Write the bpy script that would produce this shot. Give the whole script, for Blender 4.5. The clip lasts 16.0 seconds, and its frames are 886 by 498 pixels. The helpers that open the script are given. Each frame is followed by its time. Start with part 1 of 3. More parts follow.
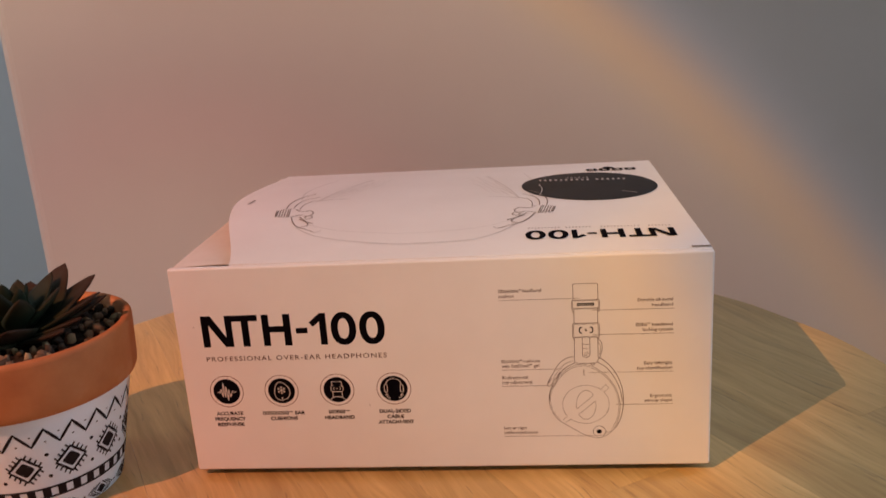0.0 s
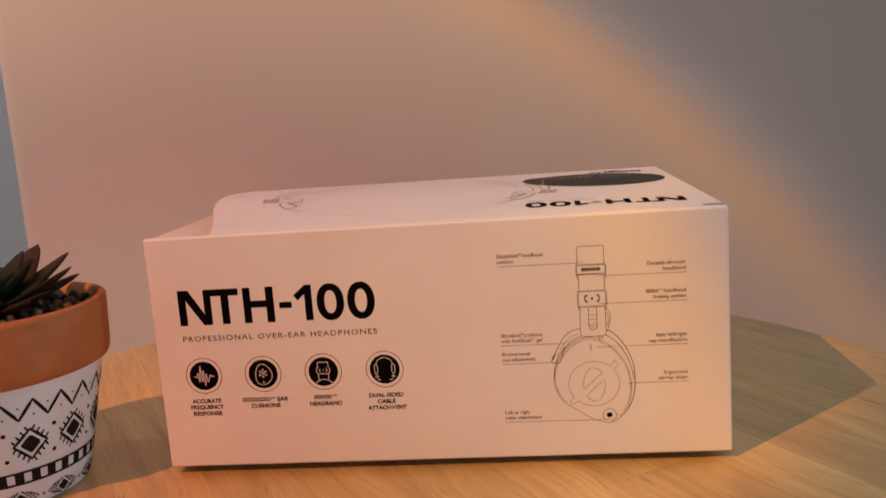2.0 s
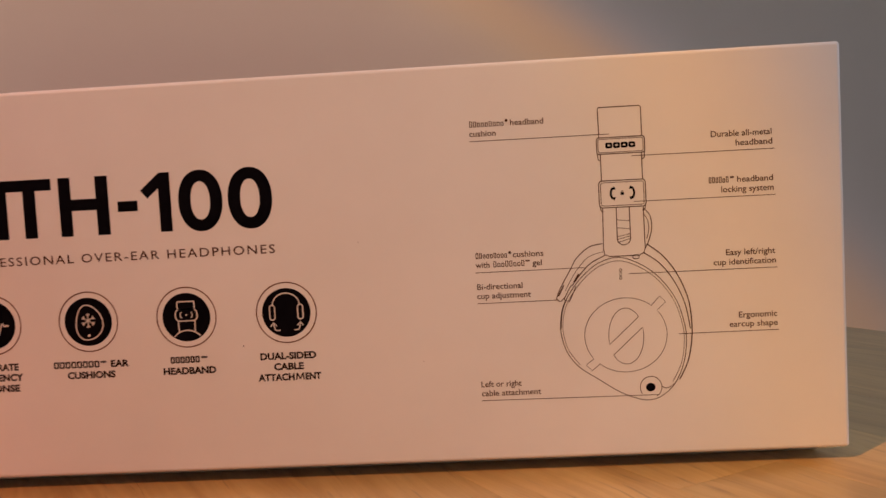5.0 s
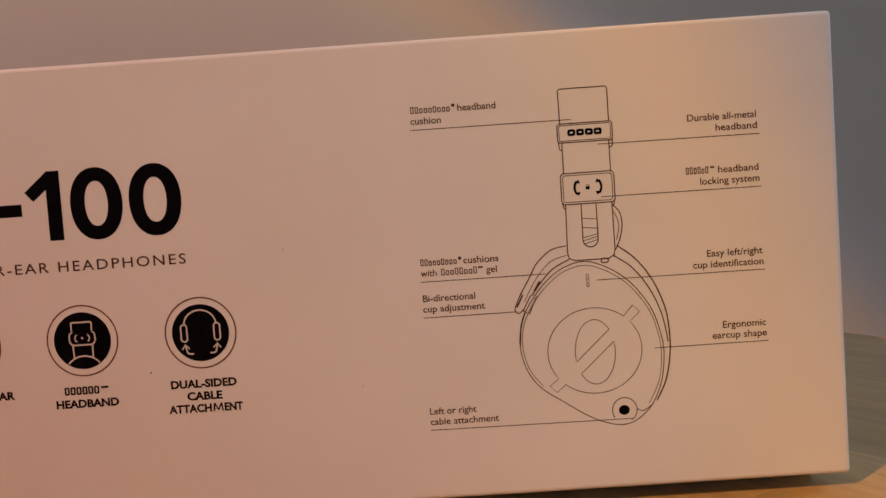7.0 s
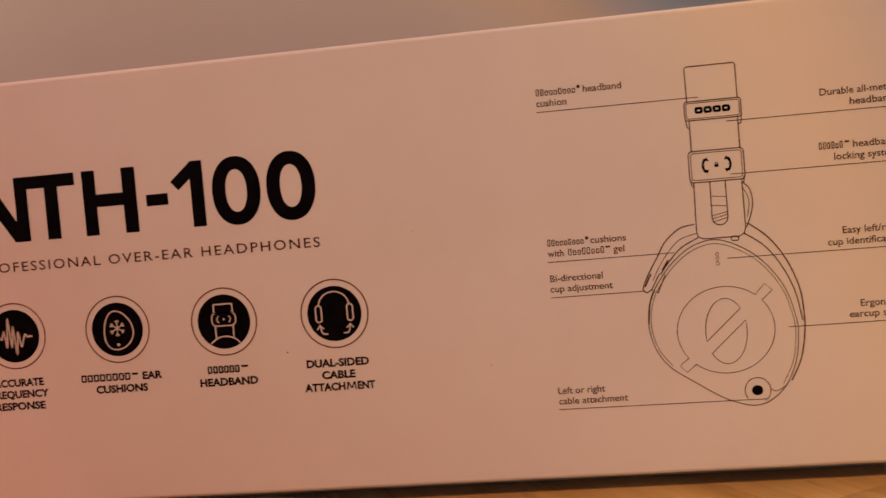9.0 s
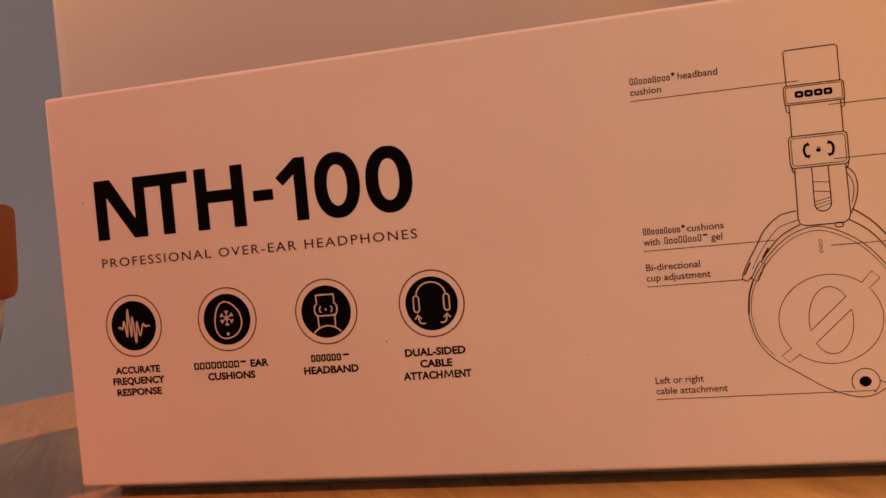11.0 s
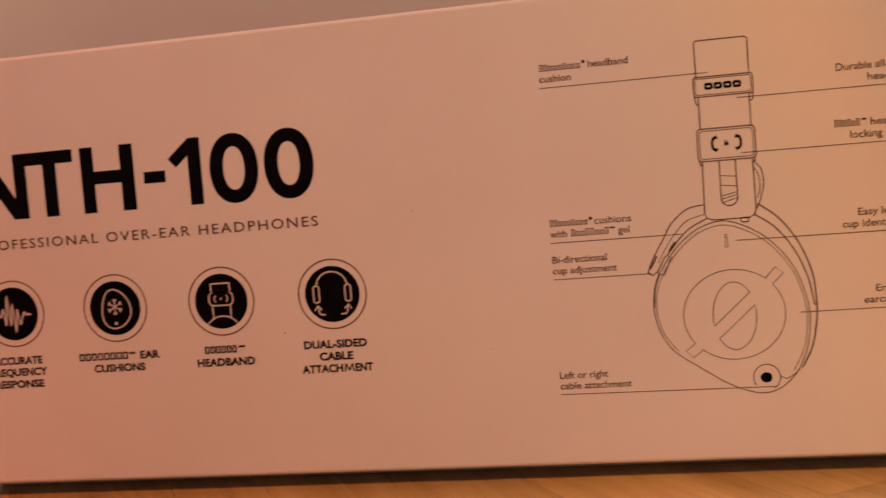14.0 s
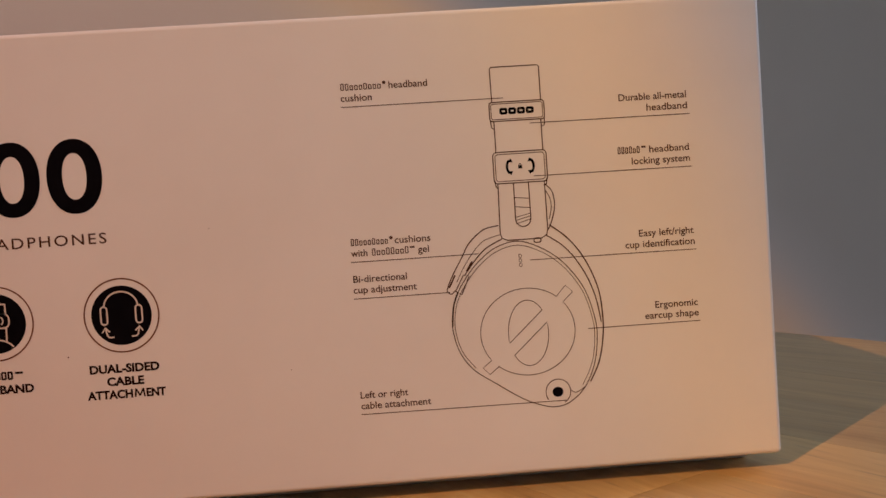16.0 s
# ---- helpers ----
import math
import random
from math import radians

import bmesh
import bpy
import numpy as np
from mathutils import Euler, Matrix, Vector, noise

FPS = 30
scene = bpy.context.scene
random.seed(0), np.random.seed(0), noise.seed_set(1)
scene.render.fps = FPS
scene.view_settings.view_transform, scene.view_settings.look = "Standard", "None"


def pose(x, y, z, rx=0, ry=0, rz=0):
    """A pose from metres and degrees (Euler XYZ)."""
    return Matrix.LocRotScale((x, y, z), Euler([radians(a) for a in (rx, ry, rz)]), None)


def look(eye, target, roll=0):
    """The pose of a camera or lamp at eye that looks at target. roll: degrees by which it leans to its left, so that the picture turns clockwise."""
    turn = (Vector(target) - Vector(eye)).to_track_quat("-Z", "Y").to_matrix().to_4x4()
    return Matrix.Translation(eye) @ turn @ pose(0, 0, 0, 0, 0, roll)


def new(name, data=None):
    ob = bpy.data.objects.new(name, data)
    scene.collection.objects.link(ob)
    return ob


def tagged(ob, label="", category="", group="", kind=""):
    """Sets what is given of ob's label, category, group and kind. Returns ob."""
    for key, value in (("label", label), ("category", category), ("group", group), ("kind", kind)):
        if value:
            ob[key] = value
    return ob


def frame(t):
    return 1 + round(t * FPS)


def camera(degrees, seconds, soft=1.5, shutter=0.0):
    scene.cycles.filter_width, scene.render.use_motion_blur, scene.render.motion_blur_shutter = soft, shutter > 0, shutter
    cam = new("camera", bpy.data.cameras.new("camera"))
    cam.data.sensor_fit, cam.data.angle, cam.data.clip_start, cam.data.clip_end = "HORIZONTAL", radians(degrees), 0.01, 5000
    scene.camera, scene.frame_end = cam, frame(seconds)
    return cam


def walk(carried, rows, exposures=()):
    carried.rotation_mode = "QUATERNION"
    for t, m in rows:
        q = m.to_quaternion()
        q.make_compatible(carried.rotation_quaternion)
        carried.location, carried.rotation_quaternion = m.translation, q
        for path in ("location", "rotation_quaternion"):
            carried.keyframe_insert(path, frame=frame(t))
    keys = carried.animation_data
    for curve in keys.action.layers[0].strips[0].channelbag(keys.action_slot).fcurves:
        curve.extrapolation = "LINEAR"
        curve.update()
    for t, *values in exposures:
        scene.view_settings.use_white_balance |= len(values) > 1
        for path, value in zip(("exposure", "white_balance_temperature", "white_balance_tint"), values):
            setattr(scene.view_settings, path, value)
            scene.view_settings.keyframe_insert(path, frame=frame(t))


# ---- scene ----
cam = camera(54.0, 16.0, soft=1.5, shutter=0.4)
PATH = [
    (0, (0.04446, -0.37507, 0.22313), (-0.1541, 1.53126, -0.34827), -3.81),
    (0.5, (0.04349, -0.37302, 0.21045), (-0.15191, 1.56505, -0.24311), -3.99),
    (1, (0.04192, -0.37314, 0.1939), (-0.15443, 1.58386, -0.16887), -3.83),
    (1.5, (0.04323, -0.3679, 0.17622), (-0.15966, 1.59414, -0.15429), -4.03),
    (2, (0.0454, -0.36369, 0.15544), (-0.16224, 1.59778, -0.1755), -4.12),
    (2.5, (0.04073, -0.35491, 0.13343), (-0.17894, 1.60691, -0.18754), -4.10),
    (3, (0.03953, -0.33798, 0.11484), (-0.20105, 1.627, -0.16978), -3.55),
    (3.5, (0.03256, -0.3164, 0.09182), (-0.15617, 1.66622, -0.09148), -2.38),
    (4, (0.03087, -0.28092, 0.07856), (-0.12095, 1.70848, -0.06018), -2.39),
    (4.2, (0.03228, -0.26903, 0.07406), (-0.11715, 1.72146, -0.05082), -2.58),
    (6.3, (0.03512, -0.20049, 0.07023), (-0.00112, 1.79525, -0.05523), -3.85),
    (6.5, (0.03707, -0.19952, 0.0698), (0.0056, 1.79673, -0.04849), -3.92),
    (7, (0.03762, -0.19946, 0.06881), (0.00883, 1.79715, -0.04402), -3.97),
    (7.5, (0.03573, -0.19977, 0.06815), (0.01371, 1.79691, -0.04495), -3.93),
    (8, (0.03421, -0.20119, 0.06402), (-0.04166, 1.79569, -0.01812), -4.63),
    (8.5, (0.03144, -0.20261, 0.06297), (-0.12912, 1.78954, -0.01141), -4.88),
    (9, (0.02872, -0.20364, 0.06233), (-0.20393, 1.78161, -0.00589), -4.87),
    (9.5, (0.02752, -0.20486, 0.06126), (-0.27617, 1.7709, -0.00323), -5.03),
    (10, (0.02796, -0.20627, 0.06055), (-0.34402, 1.75809, 0.00659), -5.13),
    (10.2, (0.0289, -0.20703, 0.05779), (-0.3716, 1.75224, 0.02851), -5.13),
    (12.3, (0.03032, -0.20594, 0.05835), (-0.44376, 1.73676, 0.02418), -5.57),
    (12.5, (0.02943, -0.20506, 0.05907), (-0.43612, 1.73949, 0.01473), -5.51),
    (13, (0.03013, -0.20435, 0.05793), (-0.44052, 1.7391, 0.01898), -5.47),
    (13.5, (0.03243, -0.2014, 0.05688), (-0.40566, 1.74939, 0.00711), -4.74),
    (14, (0.03481, -0.19781, 0.06005), (-0.26754, 1.77701, -0.03321), -4.52),
    (14.5, (0.03644, -0.19729, 0.06097), (-0.12363, 1.79381, -0.03862), -4.34),
    (15, (0.04043, -0.19731, 0.05992), (0.01262, 1.80077, -0.02318), -4.22),
    (15.5, (0.04133, -0.19625, 0.05853), (0.10209, 1.8015, -0.01408), -4.08),
    (16, (0.04118, -0.19662, 0.05878), (0.13063, 1.80014, -0.01164), -3.84),
]
EXPOSURES = [  # seconds, stops, kelvin, tint
    (0.0, -0.03, 6450, 4.5), (1.0, -0.05, 7150, 11), (1.9, -0.05, 7300, 13), (4.2, -0.13, 7100, 12), (7.0, -0.37, 6400, 6), (8.0, -0.38, 6600, 9),
    (9.0, -0.38, 7350, 17), (10.0, -0.43, 9550, 37.5), (13.4, -0.42, 9750, 39), (14.0, -0.41, 8600, 29), (14.5, -0.36, 7050, 14), (16.0, -0.33, 6300, 5.5)]
walk(cam, [(t, look(eye, target, roll)) for t, eye, target, roll in PATH], EXPOSURES)

# ---- light ----
LAMP = Vector((-0.77, -0.845, 1.15))
AIM = Vector((0.235, 0.643, -0.729)).normalized()
LENS_STOPS = [  # degrees off the axis, colour let through
    (0, (0.70, 0.34, 0.24)), (8.5, (0.66, 0.29, 0.18)), (11.4, (0.54, 0.180, 0.106)), (12.5, (0.49, 0.183, 0.105)), (13.4, (0.48, 0.198, 0.114)), (15.8, (0.55, 0.266, 0.155)), (17.2, (0.60, 0.308, 0.186)), (18.1, (0.66, 0.350, 0.188)), (18.75, (0.82, 0.412, 0.150)),
    (19.2, (0.88, 0.375, 0.088)), (19.7, (0.58, 0.300, 0.158)), (20.25, (0.30, 0.245, 0.270)), (21.2, (0.140, 0.110, 0.100)), (24.5, (0.085, 0.068, 0.050)), (36.0, (0.08, 0.06, 0.05))]
lamp_data = bpy.data.lights.new("sunset_lamp_bulb", "SPOT")
lamp_data.energy, lamp_data.color = 140, (1.0, 1.0, 1.0)
lamp_data.spot_size, lamp_data.spot_blend, lamp_data.shadow_soft_size = radians(80), 0.3, 0.0016
new("sunset_lamp_bulb", lamp_data).matrix_world = look(LAMP, LAMP + AIM)


def area_lamp(name, watts, colour, sx, sy, m):
    d = bpy.data.lights.new(name, "AREA")
    d.shape, d.size, d.size_y, d.energy, d.color = "RECTANGLE", sx, sy, watts, colour
    ob = new(name, d)
    ob.matrix_world = m
    return ob


area_lamp("daylight_right", 30, (0.58, 0.66, 1.0), 0.8, 1.0, look((1.5, 0.47, 0.70), (1.42, -0.55, 0.35)))
# Added unseen fill: cools and brightens the pot, turned away from the back wall.
area_lamp("cool_fill_pot", 29, (0.72, 0.85, 1.0), 0.7, 0.9, look((2.3, -0.35, 0.50), (1.88, -1.25, 0.38)))
area_lamp("daylight_alcove", 14, (0.76, 0.87, 1.0), 0.8, 1.1, look((-2.10, -0.25, 0.6), (-0.7, 0.62, 0.2)))

world = bpy.data.worlds.new("world")
world.use_nodes = True
world.node_tree.nodes["Background"].inputs[0].default_value = (0.6, 0.6, 0.6, 1)
world.node_tree.nodes["Background"].inputs[1].default_value = 0.15
scene.world = world


# ---- materials ----
def material(name, colour, rough=0.5, spec=0.5, metal=0.0):
    m = bpy.data.materials.new(name)
    m.use_nodes = True
    b = m.node_tree.nodes["Principled BSDF"]
    b.inputs["Base Color"].default_value = (*colour, 1)
    b.inputs["Roughness"].default_value = rough
    b.inputs["Specular IOR Level"].default_value = spec
    b.inputs["Metallic"].default_value = metal
    return m, m.node_tree, b


def node(t, kind, **values):
    n = t.nodes.new(kind)
    for k, v in values.items():
        n.inputs[k].default_value = v
    return n


def coords(t, scale=(1, 1, 1), kind="Object"):
    c, mp = t.nodes.new("ShaderNodeTexCoord"), t.nodes.new("ShaderNodeMapping")
    mp.inputs["Scale"].default_value = scale
    t.links.new(c.outputs[kind], mp.inputs["Vector"])
    return mp.outputs["Vector"]


def noise_tex(t, vec, scale, detail=4.0, rough=0.55):
    n = node(t, "ShaderNodeTexNoise", Scale=scale, Detail=detail, Roughness=rough)
    t.links.new(vec, n.inputs["Vector"])
    return n.outputs["Fac"]


def ramp(t, fac, stops):
    r = t.nodes.new("ShaderNodeValToRGB")
    while len(r.color_ramp.elements) < len(stops):
        r.color_ramp.elements.new(0.5)
    for e, (p, c) in zip(r.color_ramp.elements, stops):
        e.position, e.color = p, (*c, 1)
    t.links.new(fac, r.inputs["Fac"])
    return r.outputs["Color"]


def mix(t, a, b, fac, mode="MIX"):
    n = t.nodes.new("ShaderNodeMix")
    n.data_type, n.blend_type = "RGBA", mode
    for v, i in ((fac, 0), (a, 6), (b, 7)):
        if hasattr(v, "is_linked"):
            t.links.new(v, n.inputs[i])
        else:
            n.inputs[i].default_value = v if i == 0 else (*v, 1)
    return n.outputs[2]


def bump(t, b, height, strength, distance):
    n = node(t, "ShaderNodeBump", Strength=strength, Distance=distance)
    t.links.new(height, n.inputs["Height"])
    t.links.new(n.outputs["Normal"], b.inputs["Normal"])


def speckled(name, stops, scale, rough=0.6, spec=0.4, fine=0.0, strength=0.2, distance=0.0003, rise=(1, 1, 1)):
    """A material whose colour wanders between the stops, with fine relief."""
    m, t, b = material(name, stops[0][1], rough, spec)
    v = coords(t, rise)
    t.links.new(ramp(t, noise_tex(t, v, scale), stops), b.inputs["Base Color"])
    bump(t, b, noise_tex(t, v, fine or scale * 8, 3), strength, distance)
    return m


CARTON = speckled("white_coated_carton", [(0.3, (0.79, 0.768, 0.730)), (0.7, (0.83, 0.812, 0.775))], 25, 0.42, 0.45, 1500, 0.05, 0.0002)
CARTON_INNER = speckled("raw_carton_inside", [(0.3, (0.70, 0.62, 0.52)), (0.7, (0.76, 0.69, 0.60))], 60, 0.8, 0.2, 1500, 0.15, 0.0002)
INK = speckled("black_ink", [(0.3, (0.0025, 0.002, 0.0035)), (0.7, (0.005, 0.0045, 0.0065))], 200, 0.7, 0.02, 1500, 0.05, 0.0001)
FAINT_INK = speckled("faint_brown_ink", [(0.3, (0.20, 0.155, 0.12)), (0.7, (0.27, 0.215, 0.17))], 200, 0.5, 0.3, 1500, 0.05, 0.0001)
LINE_INK = speckled("fine_brown_black_ink", [(0.3, (0.062, 0.025, 0.013)), (0.7, (0.088, 0.038, 0.02))], 200, 0.55, 0.12, 1500, 0.05, 0.0001)
CAPTION_INK = speckled("dark_brown_ink", [(0.3, (0.014, 0.006, 0.005)), (0.7, (0.022, 0.010, 0.008))], 200, 0.65, 0.05, 1500, 0.05, 0.0001)
GREY_INK = speckled("pale_grey_ink", [(0.3, (0.40, 0.37, 0.34)), (0.7, (0.50, 0.47, 0.44))], 90, 0.5, 0.4, 1500, 0.05, 0.0001)
BADGE_INK = speckled("copper_ring_ink", [(0.3, (0.12, 0.036, 0.008)), (0.7, (0.16, 0.052, 0.012))], 200, 0.5, 0.15, 1500, 0.05, 0.0001)
SHADE_INK = speckled("very_pale_grey_ink", [(0.3, (0.50, 0.47, 0.43)), (0.7, (0.60, 0.57, 0.53))], 90, 0.5, 0.4, 1500, 0.05, 0.0001)
PALE_INK = speckled("pale_icon_ink", [(0.3, (0.62, 0.56, 0.50)), (0.7, (0.70, 0.64, 0.58))], 200, 0.5, 0.4, 1500, 0.05, 0.0001)
STICKER = speckled("black_glossy_sticker", [(0.3, (0.008, 0.009, 0.012)), (0.7, (0.012, 0.013, 0.018))], 60, 0.45, 0.2, 900, 0.03, 0.0001)
TERRACOTTA = speckled("terracotta", [(0.25, (0.36, 0.122, 0.040)), (0.55, (0.45, 0.165, 0.056)), (0.8, (0.51, 0.215, 0.085))], 45, 0.75, 0.3, 900, 0.35, 0.0003)
# White pot paint; the blue of cool daylight is put into its colour.
POT_WHITE_COOL_LIT = speckled("white_pot_paint_cool_lit", [(0.3, (0.74, 0.84, 0.92)), (0.7, (0.79, 0.89, 0.96))], 70, 0.45, 0.45, 700, 0.12, 0.0003)
POT_INK = speckled("black_pot_paint", [(0.3, (0.006, 0.006, 0.009)), (0.7, (0.012, 0.012, 0.016))], 300, 0.6, 0.2, 1200, 0.1, 0.0002)
SOIL = speckled("dark_soil", [(0.3, (0.02, 0.014, 0.01)), (0.7, (0.05, 0.035, 0.022))], 300, 0.95, 0.2, 900, 0.9, 0.001)
WALL = speckled("matt_wall_paint", [(0.3, (0.51, 0.475, 0.435)), (0.7, (0.55, 0.515, 0.475))], 3.0, 0.85, 0.25, 260, 0.10, 0.0006)
WALL_COOL = speckled("matt_white_wall_paint", [(0.3, (0.66, 0.67, 0.69)), (0.7, (0.70, 0.71, 0.73))], 3.0, 0.85, 0.25, 260, 0.10, 0.0006)
FLOOR = speckled("floor_laminate", [(0.3, (0.20, 0.14, 0.09)), (0.7, (0.27, 0.19, 0.12))], 6.0, 0.5, 0.4, 90, 0.1, 0.0005, (1, 8, 1))
METAL = speckled("black_steel", [(0.3, (0.02, 0.02, 0.02)), (0.7, (0.035, 0.035, 0.035))], 50, 0.45, 0.5, 500, 0.1, 0.0002)


def wood_material():
    """Oiled oak: long grain along local x, pores, a tone for each strip."""
    m, t, b = material("oak_strip", (0.4, 0.25, 0.12), 0.42, 0.35)
    b.inputs["Coat Weight"].default_value = 1.0
    b.inputs["Coat Roughness"].default_value = 0.28
    info = t.nodes.new("ShaderNodeObjectInfo")
    c = t.nodes.new("ShaderNodeTexCoord")
    shift = t.nodes.new("ShaderNodeVectorMath")
    shift.operation = "MULTIPLY_ADD"
    comb = t.nodes.new("ShaderNodeCombineXYZ")
    for i in range(3):
        t.links.new(info.outputs["Random"], comb.inputs[i])
    shift.inputs[1].default_value = (3.1, 1.7, 0.9)
    t.links.new(comb.outputs[0], shift.inputs[0])
    t.links.new(c.outputs["Object"], shift.inputs[2])

    def stretched(sx, sy):
        mp = t.nodes.new("ShaderNodeMapping")
        mp.inputs["Scale"].default_value = (sx, sy, sy)
        t.links.new(shift.outputs[0], mp.inputs["Vector"])
        return mp.outputs["Vector"]

    drift = node(t, "ShaderNodeTexNoise", Scale=1.0, Detail=2.0)
    t.links.new(stretched(7, 16), drift.inputs["Vector"])
    bent = t.nodes.new("ShaderNodeVectorMath")
    bent.operation = "MULTIPLY_ADD"
    bent.inputs[1].default_value = (0.0, 0.030, 0.0)
    t.links.new(drift.outputs["Color"], bent.inputs[0])
    t.links.new(shift.outputs[0], bent.inputs[2])
    shift = bent

    broad = noise_tex(t, stretched(6, 95), 1.0, 4, 0.6)
    fine = noise_tex(t, stretched(24, 430), 1.0, 4, 0.65)
    pores = noise_tex(t, stretched(42, 620), 1.0, 2, 0.5)
    col = ramp(t, broad, [(0.28, (0.44, 0.262, 0.084)), (0.46, (0.59, 0.374, 0.130)), (0.60, (0.66, 0.432, 0.158)), (0.76, (0.74, 0.512, 0.208))])
    col = mix(t, col, ramp(t, fine, [(0.30, (0.74, 0.69, 0.63)), (0.60, (1.0, 1.0, 1.0))]), 0.6, "MULTIPLY")
    col = mix(t, col, ramp(t, pores, [(0.27, (0.40, 0.33, 0.27)), (0.36, (1.0, 1.0, 1.0))]), 0.6, "MULTIPLY")
    tone = ramp(t, info.outputs["Random"], [(0.0, (0.81, 0.82, 0.835)), (0.5, (0.94, 0.94, 0.94)), (1.0, (1.05, 1.04, 1.02))])
    t.links.new(mix(t, col, tone, 1.0, "MULTIPLY"), b.inputs["Base Color"])
    t.links.new(ramp(t, fine, [(0.3, (0.60, 0.60, 0.60)), (0.7, (0.36, 0.36, 0.36))]), b.inputs["Roughness"])
    bump(t, b, fine, 0.22, 0.0004)
    return m


def leaf_material():
    m, t, b = material("succulent_leaf", (0.03, 0.06, 0.03), 0.68, 0.16)
    v = coords(t)
    col = ramp(t, noise_tex(t, v, 60), [(0.3, (0.005, 0.011, 0.005)), (0.7, (0.015, 0.024, 0.009))])
    g = t.nodes.new("ShaderNodeSeparateXYZ")
    t.links.new(coords(t), g.inputs[0])
    tip = ramp(t, g.outputs["X"], [(0.016, (0.0, 0.0, 0.0)), (0.045, (1.0, 1.0, 1.0))])
    bw = t.nodes.new("ShaderNodeRGBToBW")
    t.links.new(tip, bw.inputs[0])
    t.links.new(mix(t, col, (0.048, 0.022, 0.013), bw.outputs[0]), b.inputs["Base Color"])
    bump(t, b, noise_tex(t, v, 700, 3), 0.15, 0.0003)
    return m


def pebble_material():
    m, t, b = material("pebble", (0.4, 0.3, 0.2), 0.75, 0.35)
    info = t.nodes.new("ShaderNodeObjectInfo")
    tone = ramp(t, info.outputs["Random"], [(0.0, (0.04, 0.028, 0.018)), (0.35, (0.10, 0.07, 0.04)), (0.6, (0.33, 0.20, 0.10)), (0.75, (0.07, 0.05, 0.035)), (1.0, (0.50, 0.38, 0.20))])
    n = ramp(t, noise_tex(t, coords(t), 500), [(0.3, (0.7, 0.7, 0.7)), (0.7, (1.05, 1.05, 1.05))])
    t.links.new(mix(t, tone, n, 1.0, "MULTIPLY"), b.inputs["Base Color"])
    bump(t, b, noise_tex(t, coords(t), 1200, 3), 0.5, 0.0004)
    return m


def lens_material():
    """The dispersing lens of a sunset lamp: rosy middle, yellow rim, a cool ring outside."""
    m = bpy.data.materials.new("sunset_lens")
    m.use_nodes = True
    t = m.node_tree
    t.nodes.remove(t.nodes["Principled BSDF"])
    glass = t.nodes.new("ShaderNodeBsdfTransparent")
    g = t.nodes.new("ShaderNodeVectorMath")
    g.operation = "LENGTH"
    t.links.new(coords(t, (1 / 0.09, 1 / 0.09, 0)), g.inputs[0])
    stops = [(math.tan(radians(a)) / 0.9, c) for a, c in LENS_STOPS]
    t.links.new(ramp(t, g.outputs["Value"], stops), glass.inputs["Color"])
    t.links.new(glass.outputs[0], t.nodes["Material Output"].inputs["Surface"])
    return m


LENS = lens_material()
WOOD, LEAF, PEBBLE = wood_material(), leaf_material(), pebble_material()


# ---- building helpers ----
def mesh_of(bm, name, mat, smooth=False):
    me = bpy.data.meshes.new(name)
    bm.to_mesh(me)
    bm.free()
    me.materials.append(mat)
    if smooth:
        me.polygons.foreach_set("use_smooth", [True] * len(me.polygons))
    return me


def part(name, bm, mat, parent=None, label="", smooth=False, at=None):
    ob = new(name, mesh_of(bm, name, mat, smooth) if isinstance(bm, bmesh.types.BMesh) else bm)
    if parent is not None:
        ob.parent = parent
    if at is not None:
        ob.matrix_local = at
    return tagged(ob, label)


def empty(name, x, y, z, label, category, kind="", group=""):
    ob = new(name)
    ob.location = (x, y, z)
    return tagged(ob, label, category, group, kind)


def box(x0, x1, y0, y1, z0, z1, bevel=0.0, segments=2):
    bm = bmesh.new()
    m = Matrix.Translation(((x0 + x1) / 2, (y0 + y1) / 2, (z0 + z1) / 2)) @ Matrix.Diagonal((x1 - x0, y1 - y0, z1 - z0, 1))
    bmesh.ops.create_cube(bm, size=1, matrix=m)
    if bevel:
        bmesh.ops.bevel(bm, geom=list(bm.edges), offset=bevel, segments=segments, profile=0.5, affect="EDGES")
    return bm


def lathe(profile, seg=96):
    """A solid of revolution round z from (radius, height) pairs."""
    bm = bmesh.new()
    rings = [[bm.verts.new((r * math.cos(2 * math.pi * i / seg), r * math.sin(2 * math.pi * i / seg), z)) for i in range(seg)] for r, z in profile]
    for a, b in zip(rings, rings[1:]):
        for i in range(seg):
            bm.faces.new((a[i], a[(i + 1) % seg], b[(i + 1) % seg], b[i]))
    for ring, flip in ((rings[0], True), (rings[-1], False)):
        bm.faces.new(ring[::-1] if flip else ring)
    return bm


# Prints: flat shapes drawn in millimetres on a surface that `on` maps to space.
def poly(bm, on, pts):
    bm.faces.new([bm.verts.new(on(u, v)) for u, v in pts])


def rect(bm, on, u0, u1, v0, v1):
    poly(bm, on, [(u0, v0), (u1, v0), (u1, v1), (u0, v1)])


def oval(cu, cv, a, b, n=64, power=2.0, start=0.0, end=360.0):
    out = []
    for i in range(n + (end - start < 360)):
        t = radians(start + (end - start) * i / n)
        c, s = math.cos(t), math.sin(t)
        out.append((cu + a * math.copysign(abs(c) ** (2 / power), c), cv + b * math.copysign(abs(s) ** (2 / power), s)))
    return out


def disc(bm, on, cu, cv, a, b, n=48):
    poly(bm, on, oval(cu, cv, a, b, n))


